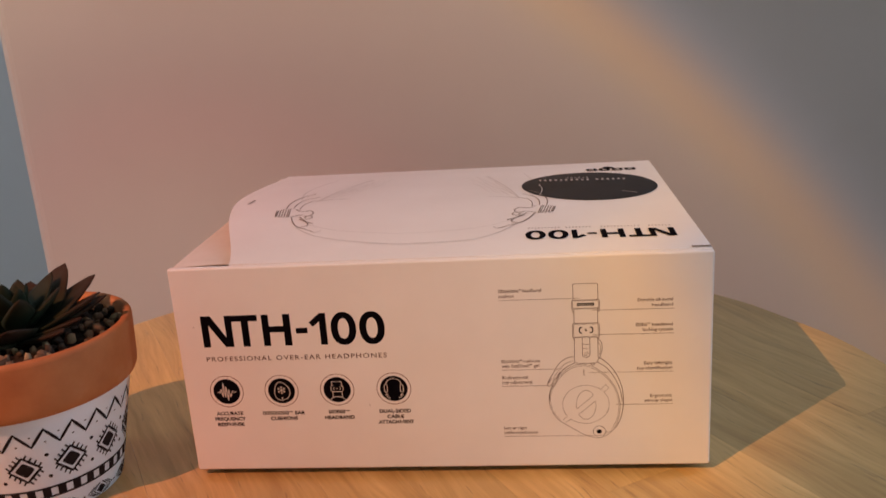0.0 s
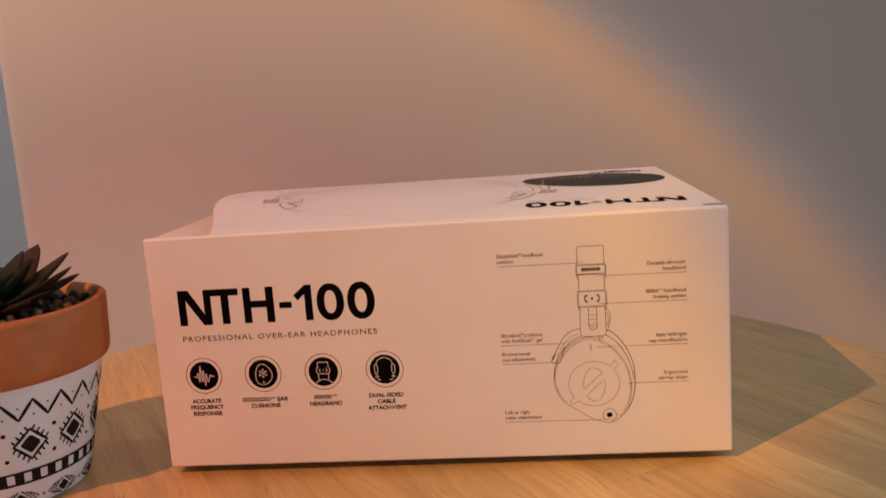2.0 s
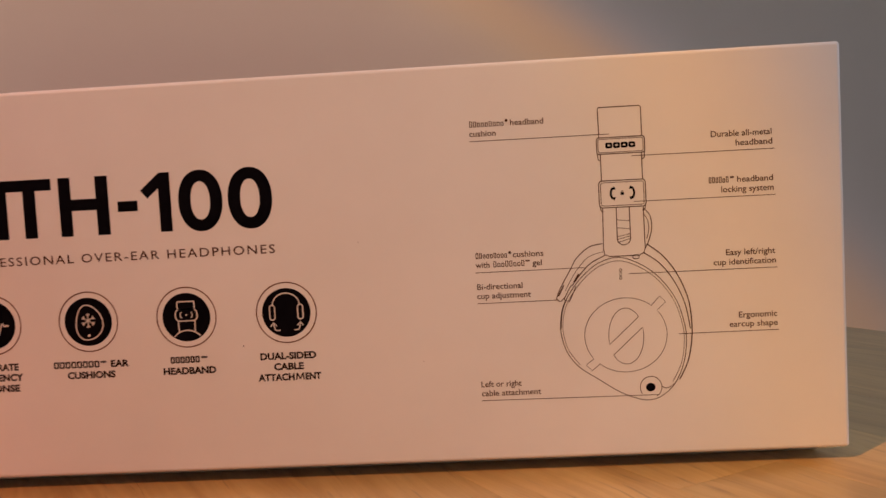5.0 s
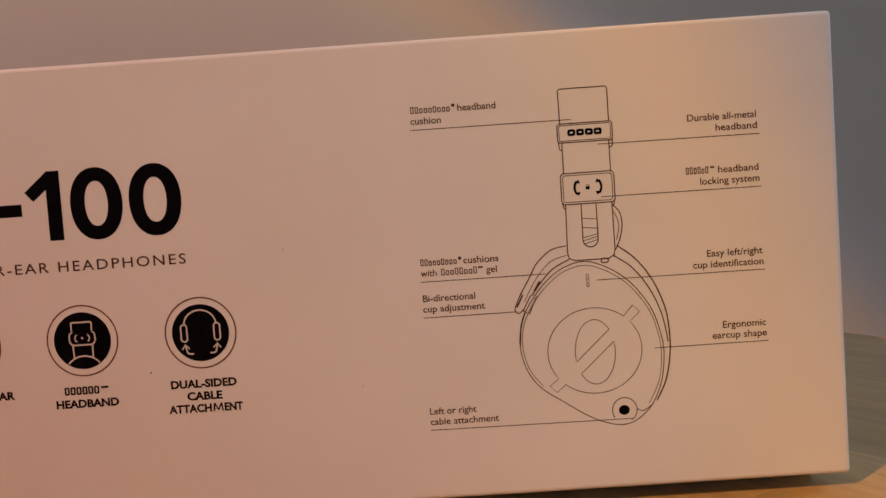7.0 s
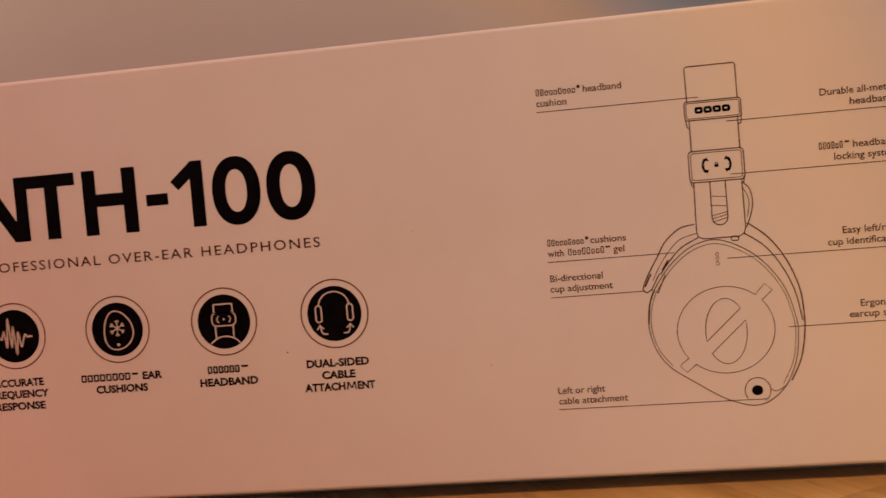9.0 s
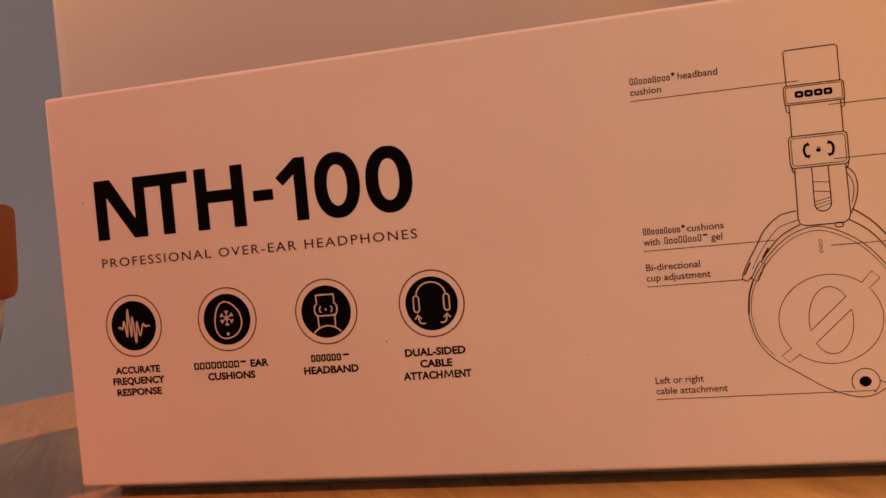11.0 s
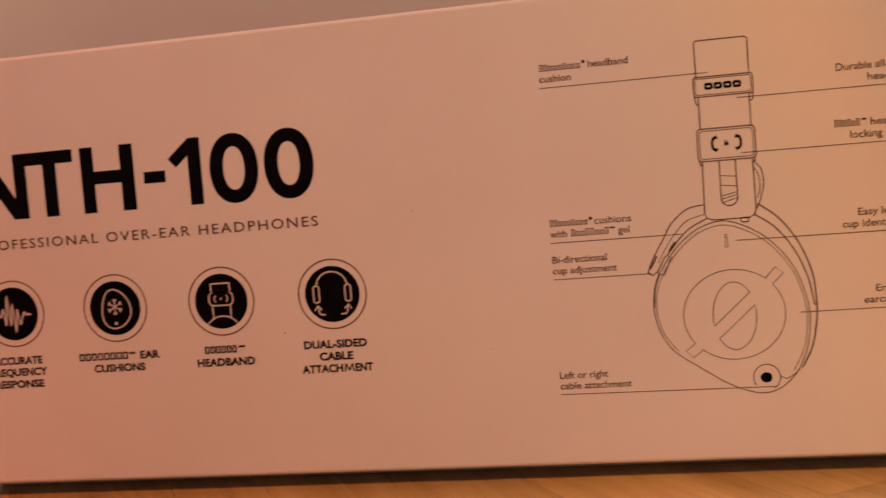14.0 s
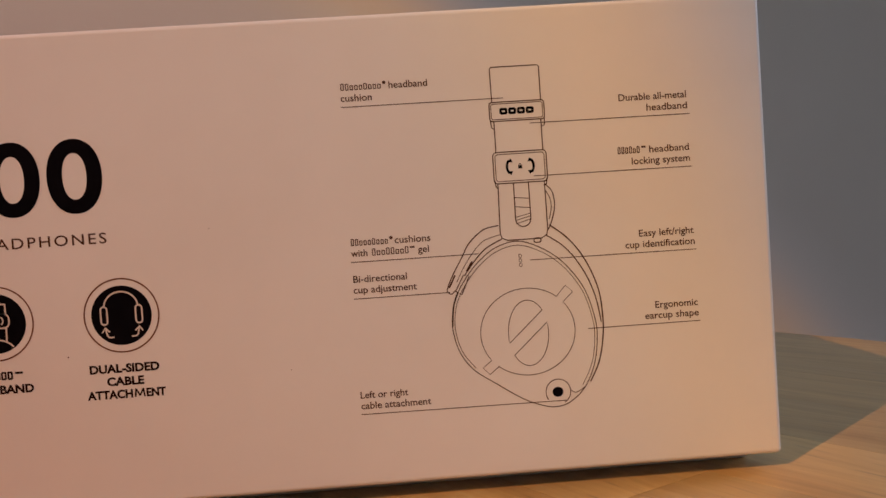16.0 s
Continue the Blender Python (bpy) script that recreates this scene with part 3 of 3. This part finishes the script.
def drawing_band(bm, on):
    stroke(bm, on, [(63.2, 84.0), (63.1, 91.6), (63.5, 92.0), (73.9, 92.0), (74.3, 91.6), (74.3, 84.1)], LW)
    stroke(bm, on, rounded(62.5, 75.0, 79.8, 84.1, 0.7), LW, True)
    stroke(bm, on, rounded(62.9, 74.6, 80.2, 83.7, 0.5), 0.16, True)
    stroke(bm, on, [(62.6, 80.2), (62.8, 78.4), (63.4, 78.0)], LW)
    stroke(bm, on, [(74.9, 80.2), (74.8, 78.4), (74.1, 78.1)], LW)
    for u in (63.4, 74.1):
        stroke(bm, on, [(u, 79.8), (u, 72.8)], LW)
    stroke(bm, on, rounded(62.6, 74.8, 65.7, 72.8, 0.9), LW, True)
    stroke(bm, on, rounded(63.1, 74.3, 66.2, 72.3, 0.7), 0.16, True)
    stroke(bm, on, smooth_line([(62.8, 66.3), (63.0, 65.0), (63.6, 64.7)]), LW)
    stroke(bm, on, smooth_line([(74.6, 66.3), (74.4, 65.0), (73.8, 64.7)]), LW)


def drawing_marks(bm, on):
    blanks(bm, on, [1] * 4, 64.7, 72.7, 81.25, 1.5, 0.56, 0.90)
    for s, u in ((-1, 66.3), (1, 71.2)):
        stroke(bm, on, oval(u - s * 0.9, 69.4, 1.5, 1.9, 8, 2.0, -50 if s > 0 else 130, 50 if s > 0 else 230), 0.55)
        for v in (1, -1):
            poly(bm, on, [(u - s * 0.75, 69.4 + v * 1.0), (u + s * 0.55, 69.4 + v * 1.0), (u - s * 0.3, 69.4 + v * 1.9)])
    rect(bm, on, 68.25, 69.15, 68.9, 69.6)
    stroke(bm, on, oval(68.7, 69.6, 0.28, 0.4, 8, 2.0, 0, 180), 0.16)


def drawing_strut(bm, on):
    stroke(bm, on, [(63.4, 65.7), (63.2, 54.6), (63.5, 53.4), (64.8, 52.8), (72.6, 52.8), (73.8, 53.5), (74.1, 54.8), (74.0, 65.7)], LW)
    slot = [(66.95, 65.7), (66.9, 57.6)] + oval(68.65, 57.5, 1.75, 1.8, 12, 2.0, 180, 360) + [(70.35, 65.7)]
    stroke(bm, on, slot, LW)
    for v0, v1 in ((62.4, 62.0), (60.3, 59.9), (57.9, 58.6), (57.2, 58.0), (56.4, 57.3)):
        stroke(bm, on, [(67.0, v0), (70.3, v1)], 0.15)
    stroke(bm, on, smooth_line([(74.1, 65.0), (75.6, 63.2), (76.0, 60.0), (75.2, 56.8), (74.2, 54.6)]), LW)
    stroke(bm, on, smooth_line([(74.1, 63.6), (75.0, 61.8), (75.2, 59.6), (74.6, 57.0)]), 0.18)
    stroke(bm, on, rounded(70.8, 72.4, 51.9, 52.9, 0.4), LW, True)


CUP = [(68.2, 52.3), (75.7, 48.3), (81.2, 41.4), (83.6, 34.1), (83.9, 28.9), (82.9, 23.1), (80.4, 18.0), (76.9, 14.9), (73.6, 14.0), (70.3, 14.6), (65.9, 16.5), (60.3, 20.2), (55.3, 23.8), (52.4, 27.9), (51.1, 32.6), (51.1, 36.4), (52.0, 40.2), (54.1, 44.0), (57.6, 48.2), (62.3, 51.5)]


def drawing_cup(bm, on):
    stroke(bm, on, smooth_line(CUP, True, 6), 0.2, True)
    stroke(bm, on, smooth_line([(67.8 + (u - 67.8) * 0.965, 32 + (v - 32) * 0.955) for u, v in CUP[-8:] + CUP[:7]], False, 6), 0.14)
    stroke(bm, on, smooth_line([(74.5, 55.7), (78.6, 52.3), (82.2, 47.2), (84.8, 40.5), (85.5, 34.0), (85.2, 28.8), (84.0, 23.6), (81.8, 19.2)]), 0.3)
    stroke(bm, on, smooth_line([(73.5, 53.5), (77.8, 50.3), (81.4, 45.3), (83.9, 39.3), (85.1, 32.7)]), 0.26)
    stroke(bm, on, smooth_line([(62.9, 56.3), (59.4, 55.6), (56.0, 52.8), (54.2, 49.8), (51.6, 45.4), (50.4, 42.7), (50.5, 41.9), (51.3, 41.5), (52.2, 42.3)]), 0.24)
    stroke(bm, on, smooth_line([(63.1, 54.2), (59.2, 53.0), (56.4, 50.2), (54.3, 47.2), (52.6, 44.1)]), 0.15)
    stroke(bm, on, [(50.8, 42.9), (52.3, 45.7)], 0.36)
    stroke(bm, on, smooth_line([(63.5, 53.2), (59.7, 51.3), (57.0, 48.7), (54.5, 45.5)]), 0.26)
    stroke(bm, on, [(56.4, 48.6), (55.0, 46.4)], 0.4)
    stroke(bm, on, [(52.2, 42.0), (54.2, 45.6), (55.5, 45.3), (53.6, 41.2), (52.2, 42.0)], 0.24)
    stroke(bm, on, smooth_line([(52.6, 41.6), (51.5, 38.5), (51.0, 34.0)]), 0.34)
    for v in (49.1, 48.05, 47.0):
        stroke(bm, on, oval(67.4, v, 0.33, 0.4, 14), 0.13, True)


def drawing_emblem(bm, on):
    ring = oval(68.1, 31.7, 10.85, 9.95, 28, 2.0, 49, 217) + [(57.3, 24.1), (58.8, 22.5), (60.9, 24.1)]
    ring += oval(68.1, 31.7, 10.85, 9.95, 28, 2.0, 228, 399) + [(78.9, 40.1), (77.3, 41.7), (75.3, 39.5)]
    stroke(bm, on, ring, 0.16, True)
    stroke(bm, on, oval(68.2, 31.4, 4.6, 7.5, 20, 2.0, 42, 196) + [(71.7, 36.5)], 0.16)
    stroke(bm, on, oval(68.2, 31.4, 4.6, 7.5, 20, 2.0, 221, 377) + [(64.6, 26.4)], 0.16)


def drawing_socket(bm, on):
    stroke(bm, on, oval(74.2, 17.4, 2.85, 2.9, 32, 2.0, -60, 215), 0.2)
    stroke(bm, on, smooth_line([(77.0, 17.6), (78.4, 17.0), (80.6, 18.2)]), 0.18)


for draw, mat in ((drawing_band, LINE_INK), (drawing_marks, INK), (drawing_strut, LINE_INK), (drawing_cup, LINE_INK), (drawing_emblem, LINE_INK), (drawing_socket, LINE_INK)):
    front_print("earcup_drawing", draw, mat, "fine dark line drawing of an earcup")
front_print("socket_dot", lambda bm, on: disc(bm, on, 74.1, 17.4, 1.25, 1.15, 28), INK, "solid black dot")


# lid prints
def on_lid(u, v):
    x, y = u / 1000, v / 1000
    return Vector((x, y, lid_height(x, y) + 0.00025))


def lid_print(name, draw, mat, label="", rise=0.0):
    bm = bmesh.new()
    draw(bm, lambda u, v: on_lid(u, v) + Vector((0, 0, rise)))
    return tagged(part(name, bm, mat, lid, label), kind="stuff" if name in ("printed_subtitle", "sticker_print", "headphone_drawing") else "")


def turned(on):
    """The lid's lettering stands on its head, seen from the front."""
    k = 0.803
    return lambda u, v: on(113.6 - (u + 112.9) * k, 37.6 - (v - B) * 0.86)


for draw in GLYPHS:
    lid_print("printed_letter", lambda bm, on: draw(bm, turned(on)), INK, "bold black printed letter")
lid_print("printed_subtitle", lambda bm, on: [bars(bm, on, [1] * n, u, u + n * 1.62, 41.2, 1.9) for n, u in ((10, 43.6), (8, 62.0), (12, 79.0), (7, 102.0))], GREY_INK, "row of tiny grey signs")
lid_print("sticker", lambda bm, on: disc(bm, on, 80.5, 132.5, 39.5, 38.0, 64), STICKER, "round black glossy sticker")
lid_print("sticker_print", lambda bm, on: [bars(bm, on, [1] * n, u, u + n * 3.2, 146.0, 4.2) for n, u in ((10, 50.5), (6, 85.0))] + [bars(bm, on, [1] * 6, 68, 82, 153, 2.6), stroke(bm, on, [(98, 115), (106, 111)], 1.0)], GREY_INK, "grey signs on the sticker", 0.0002)
lid_print("printed_logo", lambda bm, on: [blanks(bm, on, [1] * 4, 81.6, 113.9, 175.0, 7.0, 2.1, 0.86)] + [disc(bm, on, 96.5, 184.5, 3.5, 3.0, 24)], INK, "four plain black blocks under a small round mark")


def drawing_headphones(bm, on):
    for s, c in ((-1, -17.5), (1, -17.5)):
        def at(u, v):
            return (c + s * u, v)
        knob = [at(67.0, 70), at(74.5, 71), at(76.5, 82), at(69.5, 85.5)]
        stroke(bm, on, knob + knob[:1], 0.55)
        for k in range(5):
            f = (k + 0.5) / 5
            stroke(bm, on, [at(67.3 + 7.4 * f, 70.5 + 1.2 * f), at(69.7 + 6.6 * f, 85 - 3.2 * f)], 0.5)
        # yoke and hinge
        stroke(bm, on, smooth_line([at(72, 86), at(72.5, 98), at(69, 112), at(63, 121)]), 0.65)
        stroke(bm, on, smooth_line([at(68, 86), at(68, 96), at(65, 106), at(59, 112)]), 0.55)
        stroke(bm, on, smooth_line([at(64, 84), at(64, 93), at(61, 101), at(56, 103)]), 0.5)
        stroke(bm, on, smooth_line([at(66, 70), at(61, 73), at(57, 71), at(54.5, 75), at(57, 81), at(62, 80), at(66, 84)]), 0.65)
        stroke(bm, on, oval(c + s * 55.5, 68.5, 2.0, 2.8, 16), 0.5, True)
        stroke(bm, on, smooth_line([at(65, 69), at(62, 60), at(57.5, 52.5), at(53, 55.5), at(57, 64), at(61, 70)]), 0.65)
        stroke(bm, on, smooth_line([at(60, 66), at(55, 61), at(51, 58)]), 0.8)
        stroke(bm, on, smooth_line([at(58, 52), at(53, 49), at(47, 44), at(44, 46)]), 0.5)


def drawing_shading(bm, on):
    # the headband's near edge and its inner seam
    stroke(bm, on, smooth_line([(-75.5, 51), (-62, 37.5), (-38, 27.5), (-14.5, 23.2), (15.5, 26.4), (30, 37.5), (39.5, 53)]), 0.5)
    stroke(bm, on, smooth_line([(-70.5, 56), (-52, 45.5), (-28, 40), (-14, 39), (6, 41.5), (24, 48), (36, 58)]), 0.25)
    for s, c in ((-1, -17.5), (1, -17.5)):
        stroke(bm, on, smooth_line([(c + s * 68, 105), (c + s * 70, 130), (c + s * 60, 174)]), 0.45)
        stroke(bm, on, smooth_line([(c + s * 57, 103), (c + s * 51, 127), (c + s * 37, 169)]), 0.55)
        for k in range(7):
            stroke(bm, on, smooth_line([(c + s * (56 - 2.3 * k), 105 + 1.6 * k + 5 * (k % 2)), (c + s * (49 - 2.1 * k), 127), (c + s * (36 - 2.0 * k), 168 - 9 * (k % 3))]), 0.34 - 0.035 * k)
        stroke(bm, on, [(c + s * 57, 103), (c + s * 48, 106), (c + s * 40, 107)], 0.7)


lid_print("headphone_drawing", drawing_headphones, FAINT_INK, "fine line drawing of headphones from above")
lid_print("headphone_drawing", drawing_shading, SHADE_INK, "pale grey shaded strokes")
# The lid is uncut here; a flat dark strip paints the slot's shade.
lid_print("tuck_slot", lambda bm, on: rect(bm, on, 116.6, 125.2, 4.6, 7.0), FAINT_INK, "narrow dark strip painted as the shade in a tuck slot")
lid_print("lid_mark", lambda bm, on: stroke(bm, on, [(-115.0, 97.5), (-113.6, 107.5)], 1.1), FAINT_INK, "small grey mark")


# ---- flower pot ----
PX, PY = -0.2029, -0.0035
pot = empty("flower_pot", PX, PY, TABLE_Z, "small terracotta pot, its body painted white with black folk patterns", "flower pot")
R0, R1, ZB = 0.0357, 0.0480, 0.0578
body_profile = [(R0 - 0.0025, 0.0), (R0 - 0.0006, 0.0006), (R0, 0.0020), (R1, ZB), (R1 - 0.004, ZB), (R0 - 0.004, 0.004)]
part("body", lathe(body_profile, 112), POT_WHITE_COOL_LIT, pot, "white painted pot body, daylight blue put into its colour", smooth=False)
rim_profile = [(R1 - 0.003, ZB - 0.0006), (0.0488, ZB - 0.0014), (0.0502, ZB - 0.0008), (0.0511, ZB + 0.0010), (0.0516, ZB + 0.0040), (0.0525, 0.0822), (0.0524, 0.0838), (0.0515, 0.0848), (0.0498, 0.0850), (0.0484, 0.0844), (0.0476, 0.0828), (0.0440, ZB)]
part("rim", lathe(rim_profile, 112), TERRACOTTA, pot, "bare terracotta rim", smooth=True)


def on_pot(a, z):
    """a: degrees round the pot, z: millimetres up its side."""
    h = z / 1000
    r = R0 + (R1 - R0) * (h - 0.0020) / (ZB - 0.0020) + 0.00018
    return Vector((r * math.cos(radians(a)), r * math.sin(radians(a)), h))


def pot_print(name, draw, label=""):
    bm = bmesh.new()
    draw(bm, on_pot)
    return part(name, bm, POT_INK, pot, label)


def skew_stroke(bm, pts, w, closed=False):
    """A line on the pot, drawn in millimetres of its girth."""
    k = 0.042 * math.pi / 180 * 1000
    stroke(bm, lambda u, v: on_pot(u / k, v), [(a * k, z) for a, z in pts], w, closed)


REPEAT, TURNED = 13, -14.0


def zigzag(bm, on):
    pts, n = [], 46
    for k in range(n):
        a0, z0, z1 = 360 * k / n, (41.6, 50.0)[k % 2], (50.0, 41.6)[k % 2]
        pts += [(a0 + 360 / n * i / 4, z0 + (z1 - z0) * i / 4) for i in range(4)]
    skew_stroke(bm, pts, 1.35, True)


def dots(bm, on):
    for k in range(23):
        for a, z in ((360 * k / 23, 47.1), (360 * (k + 0.5) / 23, 43.2)):
            disc(bm, on, a, z, 0.62, 0.42, 10)
    for k in range(REPEAT):
        a = TURNED + 360 * (k + 0.5) / REPEAT
        for z, r in ((36.0, 0.95), (23.8, 0.95)):
            disc(bm, on, a, z, r / 0.73, r, 12)
    for k in range(12):
        disc(bm, on, -36 + 30 * k, 4.4, 0.9, 0.62, 12)


def diamond(a0):
    def draw(bm, on):
        skew_stroke(bm, [(a0 + 9.4 * c, 29.8 + 7.0 * s) for c, s in ((1, 0), (0.5, 0.5), (0, 1), (-0.5, 0.5), (-1, 0), (-0.5, -0.5), (0, -1), (0.5, -0.5))], 1.35, True)
        poly(bm, on, [(a0 + 5.6 * c, 29.8 + 4.3 * s) for c, s in ((1, 0), (0.86, 0.22), (0.2, 0.86), (0, 0.95), (-0.2, 0.86), (-0.86, 0.22), (-1, 0), (-0.86, -0.22), (-0.2, -0.86), (0, -0.95), (0.2, -0.86), (0.86, -0.22))])
        for qa in (1, -1):
            for qz in (1, -1):
                for f in (0.10, 0.36, 0.62, 0.88):
                    a, z = a0 + qa * 9.4 * f, 29.8 + qz * 7.0 * (1 - f)
                    skew_stroke(bm, [(a, z), (a + qa * 1.9, z + qz * 2.1)], 0.8)
    return draw


def square_band(bm, on):
    n = 160
    for z0, z1 in ((11.5, 12.6), (16.8, 17.9)):
        for k in range(n):
            rect(bm, on, 360 * k / n, 360 * (k + 1) / n, z0, z1)
    for k in range(36):
        for i in range(2):
            rect(bm, on, 10 * k - 2.7 + 2.7 * i, 10 * k + 2.7 * i, 12.6, 16.8)


def chevrons(a0):
    def draw(bm, on):
        poly(bm, on, [(a0 + 4.4, 4.5), (a0, 7.3), (a0 - 4.4, 4.5), (a0, 1.9)])
        for s in (-1, 1):
            for d in (6.6, 9.2, 11.8):
                f = 1 - (d - 6.6) / 16
                skew_stroke(bm, [(a0 + s * (d - 5.6), 4.5 + 3.9 * f), (a0 + s * d, 4.5), (a0 + s * (d - 5.6), 4.5 - 3.4 * f)], 0.7)
    return draw


pot_print("zigzag_line", zigzag, "black painted zigzag")
pot_print("painted_dots", dots, "black painted dots")
pot_print("square_band", square_band, "black painted band of squares")
for k in range(REPEAT):
    pot_print("painted_diamond", diamond(TURNED + 360 * k / REPEAT), "black fringed diamond")
for k in range(12):
    pot_print("painted_chevron", chevrons(-21 + 30 * k), "black chevrons round a diamond")

soil = part("soil", lathe([(0.0435, 0.056), (0.0466, 0.0765), (0.030, 0.0782), (0.012, 0.0794), (0.003, 0.0796)], 64), SOIL, pot, "dark soil", smooth=True)
rng = random.Random(11)
stones = []
for k in range(6):
    bm = bmesh.new()
    bmesh.ops.create_icosphere(bm, subdivisions=1, radius=1.0)
    for v in bm.verts:
        v.co *= 0.8 + 0.4 * rng.random()
    stones.append(mesh_of(bm, "pebble", PEBBLE, True))
for k in range(190):
    r = 0.0462 * math.sqrt(rng.uniform(0.12, 1.0))
    a = rng.uniform(0, 2 * math.pi)
    s = rng.uniform(0.0014, 0.0031)
    p = part("pebble", stones[k % 6], PEBBLE, soil)
    p.matrix_local = pose(r * math.cos(a), r * math.sin(a), 0.0804 - 0.03 * r + rng.uniform(-0.0004, 0.0016), rng.uniform(0, 360), rng.uniform(0, 360), rng.uniform(0, 360)) @ Matrix.Diagonal((s * 1.25, s, s * 0.8, 1))


# ---- succulent ----
plant = empty("succulent_plant", PX, PY, 0.0745, "dark green succulent rosette with reddish pointed leaf tips", "plant")


def leaf_mesh(length, width, curl):
    """A thick pointed leaf along x, keeled below and slightly cupped."""
    bm, nu, nv = bmesh.new(), 12, 10
    rings = []
    for i in range(nu + 1):
        f = i / nu
        w = width * (0.55 + 0.45 * math.sin(math.pi * min(f / 0.55, 1) / 2)) * (1 - max(f - 0.5, 0) / 0.5) ** 0.62 if f < 1 else 0.0002
        if f < 0.5:
            w = width * (0.50 + 0.50 * math.sin(math.pi * f))
        th = 0.0042 * (1 - f) ** 0.5 + 0.0006
        x, z0 = length * f, curl * length * f * f
        ring = []
        for j in range(nv):
            a = 2 * math.pi * j / nv
            y = w / 2 * math.cos(a)
            z = z0 + (0.25 * th * math.sin(a) + 0.10 * abs(y) if math.sin(a) > 0 else th * 0.75 * math.sin(a) + 0.10 * abs(y))
            ring.append(bm.verts.new((x, y, z)))
        rings.append(ring)
    for a, b in zip(rings, rings[1:]):
        for j in range(nv):
            bm.faces.new((a[j], a[(j + 1) % nv], b[(j + 1) % nv], b[j]))
    bm.faces.new(rings[0][::-1])
    bm.faces.new(rings[-1])
    return mesh_of(bm, "leaf", LEAF, True)


leaves = [leaf_mesh(0.043, 0.0235, 0.14), leaf_mesh(0.042, 0.0195, 0.08), leaf_mesh(0.031, 0.0150, 0.06), leaf_mesh(0.020, 0.0100, 0.04)]
LEAVES = [  # mesh, turn, rise, length in millimetres, lift
    (0, 66, 41, 43, 0), (0, 30, 33, 46, 0), (1, 7, 26, 47, 0), (1, 22, 20, 45, 0), (1, -12, 18, 41, 0), (1, -30, 15, 42, 0),
    (0, -62, 24, 41, 0), (1, -95, 14, 41, 0), (0, -128, 22, 42, 0), (1, -160, 13, 42, 0), (0, 165, 22, 42, 0), (1, 135, 20, 42, 0), (0, 108, 24, 42, 0),
    (2, 62, 46, 33, 3), (2, 8, 42, 32, 3), (2, -48, 44, 33, 3), (2, -84, 58, 33, 4), (2, -112, 46, 34, 3), (2, -150, 40, 34, 3), (2, 150, 36, 32, 3), (2, 112, 40, 31, 3),
    (3, 30, 70, 22, 6), (3, -30, 66, 23, 6), (3, -80, 74, 25, 6), (3, -135, 66, 24, 6), (3, 100, 68, 20, 6), (3, 170, 62, 22, 6)]
CURLS, LENGTHS = (0.14, 0.08, 0.06, 0.04), (43, 42, 31, 20)
for kind, turn, rise, length, lift in LEAVES:
    s = length / (LENGTHS[kind] * math.hypot(1, CURLS[kind]))
    rise -= math.degrees(math.atan(CURLS[kind]))
    lf = part("leaf", leaves[kind], LEAF, plant)
    lf.matrix_local = pose(0, 0, lift / 1000, 0, 0, turn) @ pose(0, 0, 0, rng.uniform(-9, 9), -rise, 0) @ Matrix.Diagonal((s, s * (1.3 if rise > 24 and kind == 0 else 1.0), s, 1))
part("stem", lathe([(0.006, -0.006), (0.005, 0.012)], 16), LEAF, plant)


# ---- sunset lamp on its stand ----
sunset_lamp = empty("sunset_lamp", LAMP.x - 0.12, LAMP.y - 0.16, FLOOR_Z, "slim black floor lamp with a round coloured lens", "lamp")
inward = Matrix.Translation((-sunset_lamp.location.x, -sunset_lamp.location.y, -FLOOR_Z))
aimed = inward @ look(LAMP + AIM * 0.1, LAMP + AIM)
sheet = bmesh.new()
disc(sheet, lambda u, v: Vector((u / 1000, v / 1000, 0)), 0, 0, 90.4, 90.4, 96)
part("lens", sheet, LENS, sunset_lamp, "round rosy and yellow lens", at=aimed)
ring = bmesh.new()
band(ring, lambda u, v: Vector((u / 1000, v / 1000, 0)), oval(0, 0, 97, 97, 64), oval(0, 0, 90.5, 90.5, 64))
bmesh.ops.solidify(ring, geom=ring.faces[:], thickness=0.008)
part("lens_ring", ring, METAL, sunset_lamp, at=aimed)
part("pole", lathe([(0.009, 0.01), (0.009, LAMP.z - FLOOR_Z)], 20), METAL, sunset_lamp)
part("foot_plate", lathe([(0.11, 0.0), (0.11, 0.01), (0.10, 0.014)], 48), METAL, sunset_lamp)
part("arm", box(-0.006, 0.006, -0.006, 0.006, 0.0, 0.19), METAL, sunset_lamp, at=inward @ look(LAMP - AIM * 0.02, LAMP + AIM))
